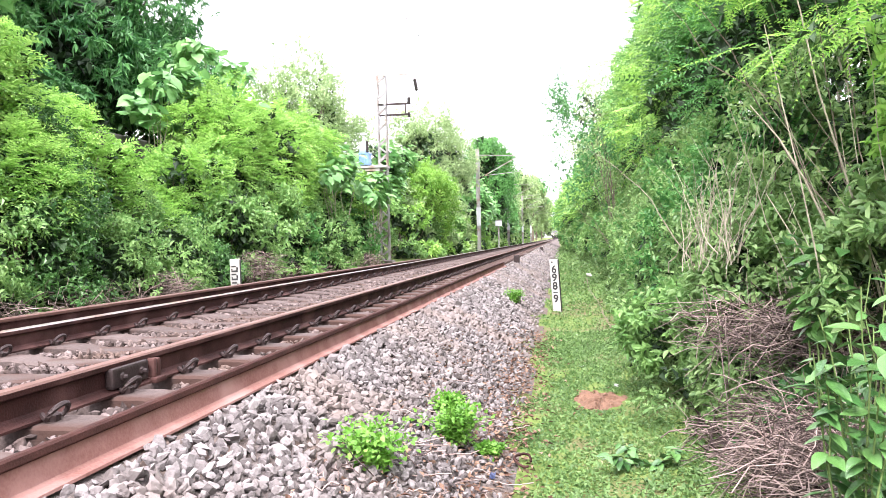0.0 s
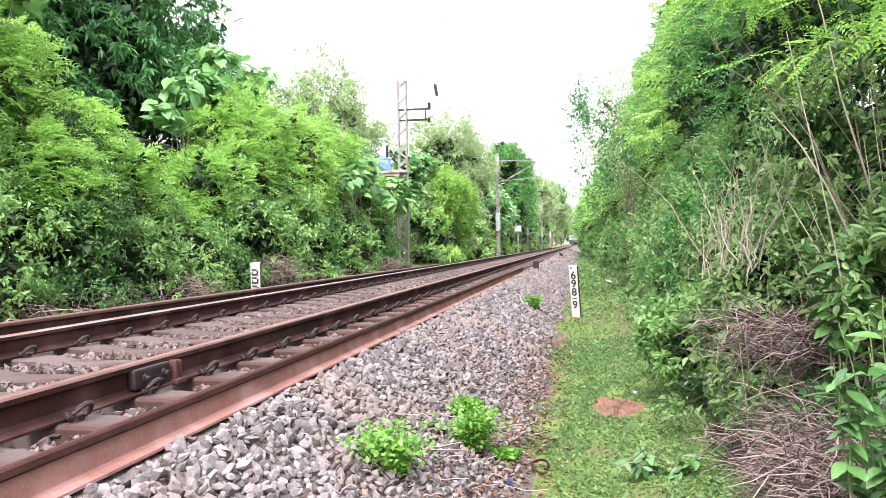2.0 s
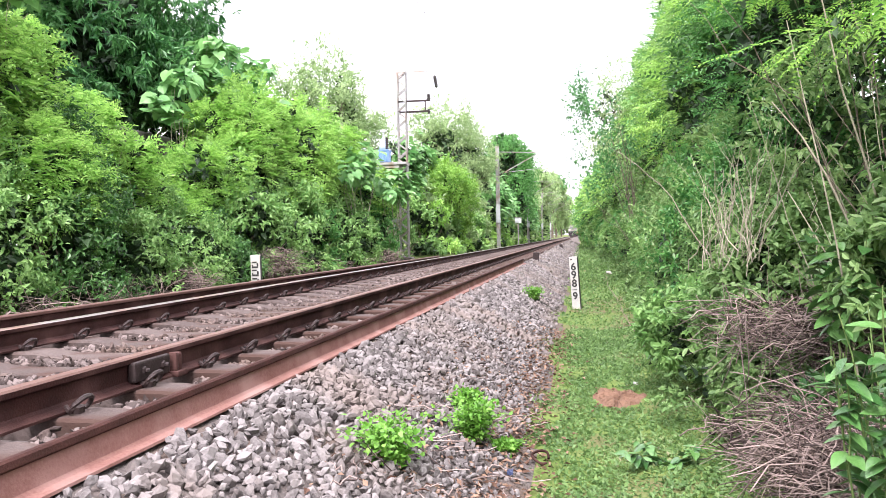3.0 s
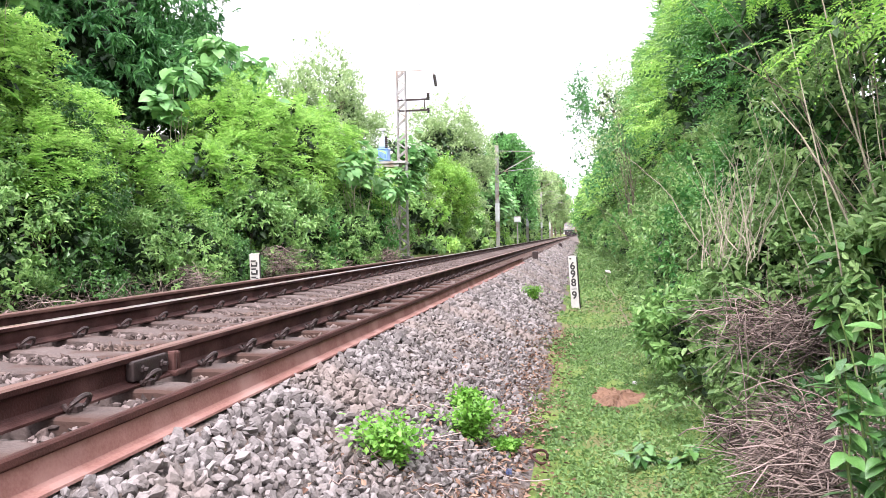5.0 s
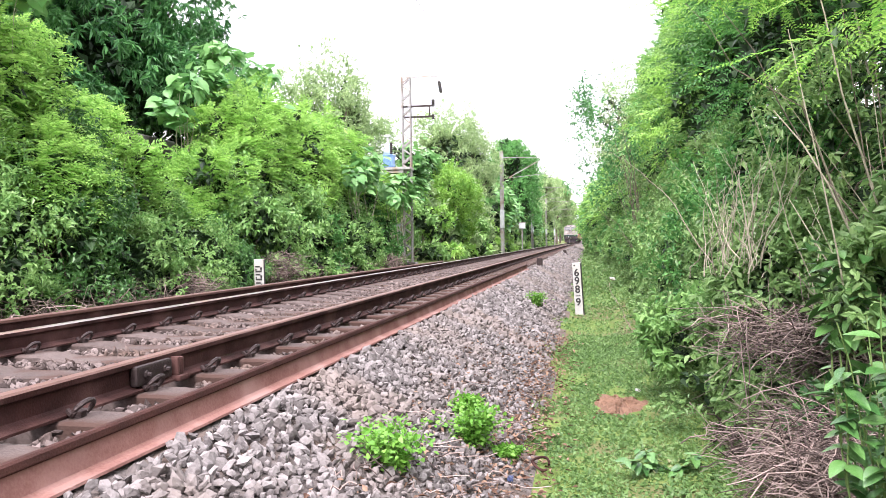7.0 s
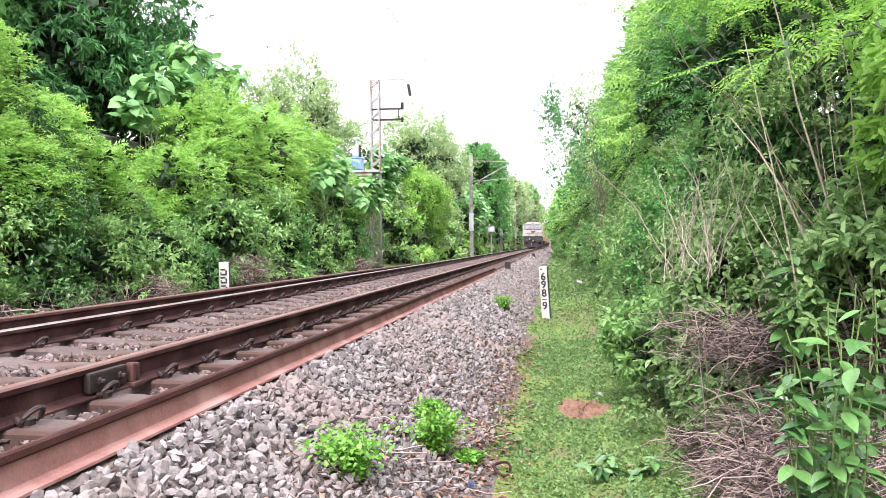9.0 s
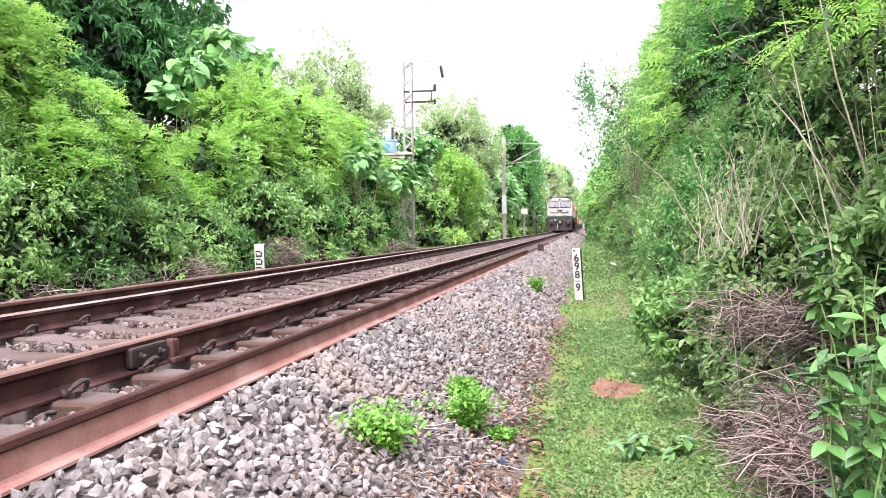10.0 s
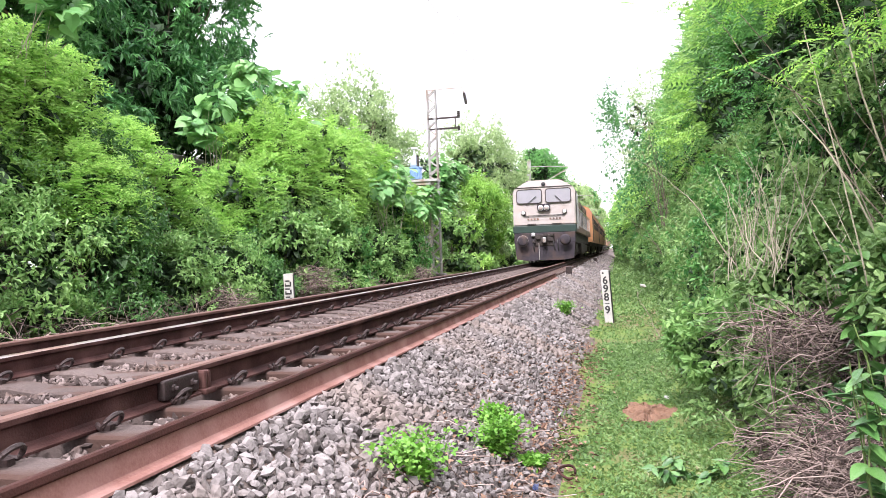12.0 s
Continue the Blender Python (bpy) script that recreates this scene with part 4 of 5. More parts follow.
stem_fan(66, (3.95, 4.6, ground_z(3.95)), 4, 2.5, 0.22, 0.007, BARK_PALE, "pale leaning poles in front of the thicket", (-0.3, 0.15))
stem_fan(61, (3.45, 5.7, 0.42), 46, 0.8, 0.24, 0.004, BARK_PALE, "clump of bare pale dry stems in the hedge")
stem_fan(62, (4.15, 4.9, ground_z(4.15)), 4, 2.8, 0.24, 0.0095, BARK_PALE, "pale bare poles of a shrub in the hedge", (-0.5, 0.2))
stem_fan(63, (4.2, 4.3, ground_z(4.2)), 5, 2.5, 0.28, 0.007, BARK_PALE, "pale bare poles of a shrub in the hedge", (-0.3, 0.1))
stem_fan(64, (-5.0, 7.0, ground_z(-5.0)), 10, 1.4, 0.25, 0.012, BARK_PALE, "pale bare stems in front of the hedge")
stem_fan(65, (-6.0, 13.4, 0.3), 14, 2.0, 0.3, 0.014, BARK_PALE, "pale bare stems in front of the hedge")
stem_fan(67, (-7.2, 9.6, 0.4), 5, 3.8, 0.5, 0.03, BARK_PALE, "slender pale trunks behind the hedge", (0.6, 0.5))


def near_plant(seed, foot, stems, height, spread, leaf, label):
    """A leafy plant close by: every leaf is a piece of its own on a few arching stems."""
    rng = np.random.default_rng(seed)
    top = tagged(new("leafy_plant"), label, "plant", "leafy plants by the path")
    top.location = foot
    kinds = []
    for k in range(4):
        n = 12
        t = np.linspace(0, 1, n)
        w = np.sin(np.pi * t ** 0.75) ** 0.9 * (0.22 + 0.02 * k)
        droop = -0.1 * t ** 2 * (1 + k * 0.6)
        v = np.concatenate([np.c_[t, s * w, droop + np.abs(s) * 0.22 * w] for s in (-1, -0.5, 0, 0.5, 1)])
        ids = np.arange(5 * n).reshape(5, n)
        q = np.stack([ids[:-1, :-1], ids[:-1, 1:], ids[1:, 1:], ids[1:, :-1]], -1).reshape(-1, 4)
        kinds.append(mesh_of("leaf", v, q, LEAF_NEAR, True))
    for k in range(stems):
        t = np.linspace(0, 1, 9)
        tip = np.array([rng.normal() * spread, rng.normal() * spread, height * rng.uniform(0.6, 1.05)])
        base = np.array([rng.normal() * 0.05, rng.normal() * 0.05, 0])
        q = base + tip * np.stack([t ** 1.5, t ** 1.5, t], -1) + rng.normal(size=(9, 3)) * 0.012
        put("stem", mesh_of("stem", *tubes(q[None], (0.0055 * (1 - 0.6 * t))[None], 6), STEM_GREEN, True), top)
        m = int(20 + 7 * rng.random())
        for j in range(m):
            f = 0.18 + 0.82 * (j + 0.5) / m
            at = np.array([np.interp(f, t, q[:, i]) for i in range(3)])
            one = put("leaf", kinds[int(rng.integers(4))], top)
            one.location = at
            one.rotation_euler = (rng.normal() * 0.35, rng.uniform(-0.25, 0.55), j * 2.4 + rng.normal() * 0.5)
            one.scale = [leaf * rng.uniform(0.55, 1.15)] * 3
    return top


near_plant(71, (3.36, 2.95, -0.88), 12, 1.3, 0.1, 0.1, "bright green leafy plant with broad oval leaves by the path")
near_plant(72, (3.48, 3.15, -0.82), 11, 1.25, 0.13, 0.1, "bright green leafy plant with broad oval leaves by the path")
near_plant(73, (3.7, 4.5, -0.1), 4, 0.95, 0.1, 0.14, "green leafy plant with broad oval leaves in the hedge")
near_plant(74, (3.95, 5.6, -0.1), 5, 0.6, 0.2, 0.1, "green leafy plant with broad oval leaves in the hedge")
near_plant(75, (2.9, 5.3, -0.9), 3, 0.16, 0.14, 0.1, "low fern-like plant in the grass")


# creeping growth that spills from the hedge onto the path
for k in range(11):
    yk = 6.3 + 1.15 * k
    xk = 3.35 + 0.025 * yk + 0.08 * math.sin(k * 2.3)
    plant("creeping_bush", 800 + k, (xk, yk, ground_z(xk)), [((xk, yk, -0.72), (0.42, 0.75, 0.28)), ((xk + 0.3, yk + 0.3, -0.3), (0.4, 0.7, 0.5))], "ovate", 520, LEAF_DUSTY,
          "low creeping green bush spilling onto the path", "bush", "bushes by the path", leaf=0.06 + 0.004 * k, per=6, twig=0.12, stems=5, stem_r=0.008, core=60, core_leaf=0.1)


def bare_branch(points, r, label):
    """One thin arching dead branch through a few points, with side twigs."""
    p = np.array(points, float)
    rng = np.random.default_rng(len(label))
    t = np.linspace(0, len(p) - 1, 14)
    q = np.stack([np.interp(t, np.arange(len(p)), p[:, i]) for i in range(3)], -1) + rng.normal(size=(14, 3)) * 0.012
    top = tagged(new("dead_branch"), label, "branch")
    top.location = p[0]
    put("limb", mesh_of("limb", *tubes((q - p[0])[None], (r * np.linspace(1, 0.35, 14))[None], 6), BARK, True), top)
    for k in range(3, 13, 2):
        d = unit(q[k] - q[k - 1] + rng.normal(size=3) * 0.06)
        tw = q[k] - p[0] + d * np.linspace(0, 0.35, 5)[:, None] * rng.uniform(0.5, 1.2)
        put("twig", mesh_of("twig", *tubes(tw[None], (r * np.linspace(0.35, 0.15, 5))[None], 4), BARK, True), top)


bare_branch([(3.45, 6.0, 0.2), (3.25, 8.0, 1.0), (2.95, 10.5, 1.65), (2.7, 12.2, 2.0)], 0.006, "thin bare branch arching out of the hedge")
bare_branch([(3.05, 8.4, -0.6), (2.9, 9.3, -0.33), (2.7, 11.0, 0.06)], 0.006, "thin thorny dead branch leaning over the path")

# dry weeds and bare twigs along the foot of the far hedge
for k, yk in enumerate((5.2, 7.6, 9.0, 10.4, 11.6, 19.5, 22.0, 24.3)):
    vine_heap(90 + k, (-4.55 + 0.1 * math.sin(k), yk, -0.3), (0.35, 0.6, 0.25), 90, 0.5, "dry brown weeds at the foot of the hedge", 0.9, 0.006)


# ---- the railway's posts and masts ----
def number_post(x, y, z0, height, width, turn, marks, label, lean=0.0):
    """A painted concrete post with a rounded top, facing the camera's end of the line."""
    post = tagged(new("distance_post"), label, "distance post")
    post.matrix_world = pose(x, y, z0, 0, lean, turn)
    bm = box(-width / 2, width / 2, -0.045, 0.045, -0.15, height, 0.012)
    part("post", bm, WHITE_PAINT, post)
    # black strip over the right side face
    bm = box(width / 2 + 0.003, width / 2 + 0.009, -0.04, 0.04, 0.0, height - 0.02)
    part("dark_side_strip", bm, BLACK_PAINT, post, "black strip along the post's side")
    for k, mark in enumerate(marks):
        z = height - (0.27, 0.435, 0.605, 0.7, 0.86)[k]
        if mark == "-":
            continue
        if mark == "=":
            bm = box(-0.07, 0.06, -0.052, -0.047, z + 0.0, z + 0.035)
            box(0.03, 0.065, -0.052, -0.047, z + 0.037, z + 0.1, 0, bm)
            box(-0.07, 0.03, -0.052, -0.047, z + 0.102, z + 0.132, 0, bm)
            box(-0.07, -0.045, -0.052, -0.047, z + 0.037, z + 0.07, 0, bm)
            part("mark", bm, BLACK_PAINT, post)
            continue
        cu = bpy.data.curves.new("digit", "FONT")
        cu.body, cu.size, cu.align_x, cu.extrude, cu.bevel_depth = mark, 0.21, "CENTER", 0.001, 0.005
        me = bpy.data.meshes.new_from_object(bpy.data.objects.new("tmp", cu))
        me.materials.clear()
        me.materials.append(BLACK_PAINT)
        d = put("digit", me, post)
        d.matrix_basis = pose(0, -0.049, z, 90, 0, 0)
    return post


right_post = number_post(2.3, 15.9, -0.9, 1.06, 0.165, -13, ("6", "9", "8", "-", "9"), "white concrete distance post with black numbers on the grass edge", -3.2)
part("mark", box(-0.05, 0.05, -0.052, -0.047, 0.385, 0.4), BLACK_PAINT, right_post)
part("mark", box(-0.05, -0.015, -0.052, -0.047, 0.99, 1.02), BLACK_PAINT, right_post)
left_post = number_post(-4.19, 15.1, -0.42, 0.73, 0.2, 8, ("=", "=", "=", "="), "white concrete distance post with worn black marks among dry weeds", -1.0)


def tee_block(x, y, h, w):
    bm = box(-w / 2, w / 2, -w / 2, w / 2, -0.2, h, 0.02)
    return tagged(put_at("marker_stub", bm, RUST_DARK, x, y), "short dark rusty marker stub set in the ballast", "marker")


def put_at(name, bm, mat, x, y, z=None):
    ob = part(name, bm, mat, None)
    ob.location = (x, y, ground_z(x) if z is None else z)
    return ob


tee_block(0.83, 27.4, 0.33, 0.2)
tee_block(0.95, 56, 0.3, 0.24)


def bar(a, b, w, bm, d=None):
    """A square bar from a to b."""
    a, b = Vector(a), Vector(b)
    m = Matrix.Translation((a + b) / 2) @ (b - a).to_track_quat("Y", "Z").to_matrix().to_4x4()
    return box(-w / 2, w / 2, -(b - a).length / 2, (b - a).length / 2, -(d or w) / 2, (d or w) / 2, 0, bm, m)


def insulator(a, b, r=0.075, sheds=6):
    a, b = Vector(a), Vector(b)
    n = (b - a).length
    prof = [(0.02, 0)]
    for k in range(sheds):
        z = n * (0.12 + 0.76 * k / (sheds - 1))
        prof += [(0.62 * r, z - 0.028), (r, z - 0.01), (r, z + 0.01), (0.62 * r, z + 0.028)]
    prof.append((0.02, n))
    return lathe(prof, 12, Matrix.Translation(a) @ (b - a).to_track_quat("Z", "Y").to_matrix().to_4x4())


def lattice_mast():
    mast = tagged(new("lattice_mast"), "grey steel lattice mast with a bracket and a transformer platform", "mast")
    mast.location = (-4.95, 31.9, -0.4)
    top, w = 8.0, 0.34
    for x in (-w / 2, w / 2):
        for y in (-0.1, 0.1):
            bm = box(x - 0.028, x + 0.028, y - 0.008, y + 0.008, 0, top)
            box(x - 0.008 + 0.02 * (1 if x > 0 else -1), x + 0.008 + 0.02 * (1 if x > 0 else -1), y - 0.035, y + 0.035, 0, top, 0, bm)
            part("upright", bm, GALV, mast)
    n = 24
    for k in range(n):
        z0, z1 = top * k / n, top * (k + 1) / n
        for y in (-0.115, 0.115):
            s = 1 if k % 2 else -1
            bm = bmesh.new()
            bar((-s * w / 2, y, z0 + 0.03), (s * w / 2, y, z1 - 0.03), 0.05, bm, 0.05)
            part("lacing_bar", bm, GALV, mast)
    bm = box(-0.35, 0.35, -0.3, 0.3, -0.1, 0.18, 0.02)
    part("foundation", bm, WALL_GREY, mast, "grey concrete footing")
    # top arm with the hanging insulator
    arm = bmesh.new()
    bar((-0.15, 0, 7.98), (1.38, 0, 7.98), 0.05, arm)
    bar((1.38, 0, 7.98), (1.41, 0, 7.75), 0.03, arm)
    part("top_arm", arm, GALV, mast)
    part("insulator", insulator((1.41, 0, 7.78), (1.5, 0.0, 7.25), 0.09), PORCELAIN, mast, "dark glazed insulator", True)
    arm = bmesh.new()
    for z in (6.75, 6.3):
        bar((-0.2, 0, z), (1.15, 0, z), 0.075, arm)
    bar((1.0, 0, 6.3), (1.0, 0, 6.75), 0.05, arm)
    part("bracket", arm, RUST_DARK, mast, "dark steel bracket")
    part("insulator", insulator((1.15, 0, 6.7), (1.15, 0, 7.02), 0.09, 4), PORCELAIN, mast, "", True)
    part("insulator", insulator((1.15, 0, 6.18), (1.15, 0, 6.38), 0.07, 3), PORCELAIN, mast, "", True)
    # platform and the box on the shaft
    bm = box(-1.05, 0.2, -0.35, 0.35, 4.08, 4.18, 0.01)
    box(-1.0, -0.1, -0.3, 0.3, 3.95, 4.08, 0.0, bm)
    part("platform", bm, GALV, mast)
    part("cabinet_box", box(-0.56, -0.2, -0.15, 0.1, 1.4, 1.85, 0.01), GREY_METAL, mast, "small grey control box")
    return mast


def transformer():
    t = tagged(new("transformer"), "bright blue oil transformer on the mast's platform", "transformer")
    t.location, t.scale = (-5.74, 31.9, 3.783), (1.0, 1.1, 1.2)
    part("tank", box(-0.22, 0.22, -0.2, 0.2, 0.03, 0.42, 0.03), BLUE_PAINT, t)
    fins = bmesh.new()
    for k in range(6):
        box(-0.2 + k * 0.075, -0.18 + k * 0.075, -0.26, -0.2, 0.08, 0.36, 0, fins)
    part("cooling_fins", fins, BLUE_PAINT, t)
    part("cover", box(-0.24, 0.24, -0.23, 0.23, 0.42, 0.46, 0.01), BLUE_PAINT, t)
    part("oil_tank", lathe([(0.2, 0.46), (0.19, 0.6), (0.12, 0.75), (0.1, 0.88), (0.06, 0.9)], 16, pose(-0.04, 0, 0)), PALE_BLUE, t, "pale blue domed oil tank", True)
    part("bushing", insulator((0.13, -0.12, 0.46), (0.13, -0.12, 0.9), 0.07), PORCELAIN, t, "", True)
    part("bushing", insulator((-0.05, 0, 0.88), (-0.05, 0, 1.12), 0.06, 4), GREY_METAL, t, "", True)
    part("cap", box(-0.17, 0.08, -0.08, 0.08, 1.1, 1.18, 0.01), GREY_METAL, t)
    return t


def plain_mast(y, top, x=-4.9):
    mast = tagged(new("overhead_mast"), "grey steel mast with a bracket for the overhead wire", "mast", "overhead masts")
    mast.location = (x, y, -0.4)
    bm = box(-0.15, 0.15, -0.01, 0.01, 0, top + 0.4)
    box(-0.15, -0.135, -0.1, 0.1, 0, top + 0.4, 0, bm)
    box(0.135, 0.15, -0.1, 0.1, 0, top + 0.4, 0, bm)
    part("shaft", bm, GALV, mast)
    part("sleeve", box(-0.17, 0.17, -0.12, 0.12, 2.1, 3.6, 0.01), GREY_METAL, mast, "white painted sleeve")
    arm = bmesh.new()
    bar((0.15, 0, top - 0.1), (4.2, 0, top - 0.3), 0.05, arm)
    bar((0.15, 0, top - 2.0), (3.2, 0, top - 0.4), 0.06, arm)
    bar((0.6, 0, top - 1.8), (3.9, 0, top - 1.5), 0.04, arm)
    part("bracket", arm, GALV, mast)
    part("insulator", insulator((0.15, 0, top - 2.0), (0.6, 0, top - 1.76), 0.09), PORCELAIN, mast, "", True)
    return mast


lattice_mast()
transformer()
for y, top in ((63.2, 8.0), (99, 8.0), (135, 8.0), (171, 8.0)):
    plain_mast(y, top, -4.3)


def relay_box(x, y):
    """A small pale cabinet on a post beside the track."""
    ob = tagged(new("relay_box"), "small pale steel cabinet on a post beside the track", "cabinet")
    ob.location = (x, y, ground_z(x))
    part("post", box(-0.06, 0.06, -0.06, 0.06, -0.2, 2.2), GALV, ob)
    part("cabinet_body", box(-0.3, 0.3, -0.18, 0.18, 2.204, 2.75, 0.02), GREY_METAL, ob)
    part("cabinet_door", box(-0.25, 0.25, -0.2, -0.182, 2.25, 2.7, 0.008), GREY_METAL, ob)
    part("hood", box(-0.34, 0.34, -0.24, 0.22, 2.754, 2.8, 0.01), GALV, ob)


relay_box(-3.55, 74)


def overhead_wire(name, x, heights, r, label):
    """A wire along the track, sagging between its supports."""
    ys = np.concatenate([np.linspace(a, b, 12, endpoint=False) for a, b in ((-40, -4), (-4, 31.9), (31.9, 63.2), (63.2, 99), (99, 135), (135, 171))])
    supports = np.array([-40, -4, 31.9, 63.2, 99, 135, 171])
    k = np.clip(np.searchsorted(supports, ys, "right") - 1, 0, 5)
    u = (ys - supports[k]) / (supports[k + 1] - supports[k])
    z = heights[0] - (heights[0] - heights[1]) * 4 * u * (1 - u)
    p = np.stack([np.full_like(ys, x), ys, z], -1)[None]
    ob = put(name, mesh_of(name, *tubes(p, np.full((1, len(ys)), r), 5), WIRE, True))
    return tagged(ob, label, "wire")


overhead_wire("contact_wire", -0.87, (5.55, 5.5), 0.005, "thin overhead contact wire above the track")
overhead_wire("catenary_wire", -0.87, (6.8, 6.0), 0.005, "thin sagging catenary wire above the track")

# weathered wall half hidden behind the hedge
wall = part("boundary_wall", box(-8.4, -8.15, 15.4, 18.8, -0.2, 3.35, 0.04), WALL_GREY, None)
tagged(wall, "weathered grey concrete wall behind the hedge", "wall", kind="structure")


# ---- small growth on the ballast and the path ----
def weed(seed, x, y, w, h, label):
    rng = np.random.default_rng(seed)
    z = float(ground_z(x))
    top = tagged(new("weed"), label, "weed", "weeds on the ballast")
    top.location = (x, y, z)
    n = 26
    tip = np.c_[rng.normal(size=(n, 2)) * w * 0.21, h * (0.55 + 0.45 * rng.random(n))]
    t = np.linspace(0, 1, 5)
    paths = tip[:, None] * np.stack([t ** 1.4, t ** 1.4, t], -1)
    tagged(put("stemwork", mesh_of("stemwork", *tubes(paths, np.tile(0.004 * (1 - 0.6 * t), (n, 1)), 4), STEM_GREEN), top), kind="stuff")
    k = 46
    at = paths[np.repeat(np.arange(n), k), rng.integers(1, 5, n * k)] + rng.normal(size=(n * k, 3)) * [w * 0.09, w * 0.09, h * 0.07]
    out = unit(at * [1, 1, 0.4] + rng.normal(size=at.shape) * 0.05)
    ls = 0.022 + 0.016 * rng.random(n * k)
    nr = unit(out * 0.5 + [0, 0, 1.0] + rng.normal(size=at.shape) * 0.35)
    tagged(put("leafage", mesh_of("leafage", *broads(at, out + rng.normal(size=at.shape) * 0.5, nr, ls, ls * 0.75, 0.1), LEAF_WEED), top), kind="stuff")


weed(41, 1.42, 4.08, 0.48, 0.23, "bright green clover-like weed growing from the ballast")
weed(42, 1.70, 5.12, 0.48, 0.28, "bright green clover-like weed growing from the ballast")
weed(43, 1.62, 5.55, 0.25, 0.2, "thin pale green weed growing from the ballast")
weed(44, 1.5, 14.6, 0.5, 0.26, "small green weed growing from the ballast")
weed(45, 1.92, 5.2, 0.2, 0.09, "small dull green weed growing from the ballast")


def build_grass():
    rng = np.random.default_rng(8)
    x = np.concatenate([rng.uniform(1.95, 3.8, 62000), rng.uniform(1.95, 4.4, 20000), rng.uniform(1.75, 2.15, 1500), rng.uniform(2.0, 4.2, 6000), rng.uniform(1.9, 4.2, 5000)])
    y = np.concatenate([2.4 + 10 * rng.random(62000) ** 1.3, 10 + 35 * rng.random(20000) ** 1.7, rng.uniform(4, 20, 1500), rng.uniform(-5, 2.7, 6000), rng.uniform(45, 110, 5000)])
    edge = 2.14 + 0.12 * np.sin(y * 1.7) + 0.06 * np.sin(y * 5.1) + rng.normal(size=len(x)) * 0.07
    keep = (x > edge) & (((x - 2.74) / 0.25) ** 2 + ((y - 7.35) / 0.42) ** 2 > 1)
    x, y = x[keep], y[keep]
    s = np.clip(y / 9, 1, 6)
    p = np.c_[x, y, ground_z(x) + 0.005]
    d = unit(rng.normal(size=p.shape) * [0.8, 0.8, 0.35] + [0, 0, 0.5])
    ls = (0.018 + 0.028 * rng.random(len(p)) ** 1.5) * s
    v, f = kites(p, d, rng.normal(size=p.shape) * 0.4 + [0, 0, 1.0], ls, ls * 0.62)
    return tagged(put("grass", mesh_of("grass", v, f, GRASS)), "short bright green grass and clover on the path", "grass", kind="stuff")


build_grass()

def soil_patch(x, y, rx, ry):
    """Bare dug earth with a ragged edge and loose crumbs."""
    rng = np.random.default_rng(19)
    n, rings = 40, 7
    ang = np.arange(n) * 2 * np.pi / n
    edge = 1 + 0.16 * np.sin(ang * 3 + 1) + 0.1 * np.sin(ang * 7) + 0.06 * rng.normal(size=n)
    v = [[0, 0, 0.03]]
    for k in range(1, rings + 1):
        f = k / rings
        v += [[rx * f * e * math.cos(a), ry * f * e * math.sin(a), 0.03 * (1 - f ** 2) + 0.012 * rng.normal() * (f < 0.95) - 0.012 * (f > 0.95)] for a, e in zip(ang, edge)]
    f = [[0, 1 + k, 1 + (k + 1) % n, 0] for k in range(n)]
    tri = np.array([q[:3] for q in f])
    quads = np.array([[1 + r * n + k, 1 + (r + 1) * n + k, 1 + (r + 1) * n + (k + 1) % n, 1 + r * n + (k + 1) % n] for r in range(rings - 1) for k in range(n)])
    faces = np.concatenate([tri, quads[:, :3], quads[:, [0, 2, 3]]])
    ob = tagged(put("bare_soil_patch", mesh_of("bare_soil_patch", np.array(v), faces, SOIL)), "bare reddish brown soil patch in the grass", "soil")
    ob.location = (x, y, -0.9)
    p = np.c_[rng.normal(size=(90, 2)) * [rx * 0.6, ry * 0.6], np.full(90, 0.02)]
    tagged(put("soil_crumb_layer", mesh_of("soil_crumb_layer", *stones(rng, p, 0.006 + 0.014 * rng.random(90) ** 2), SOIL), ob), kind="stuff")


soil_patch(2.74, 7.35, 0.27, 0.46)
for xs, ys, r in ((2.92, 7.95, 0.035), (3.35, 27.0, 0.14), (2.62, 12.0, 0.03)):
    rock = put("pale_stone", mesh_of("pale_stone", *stones(np.random.default_rng(int(ys)), np.zeros((1, 3)), np.array([r])), WHITE_PAINT))
    rock.location = (xs, ys, ground_z(xs) + r * 0.5)
    tagged(rock, "pale whitish stone lying in the grass", "stone")



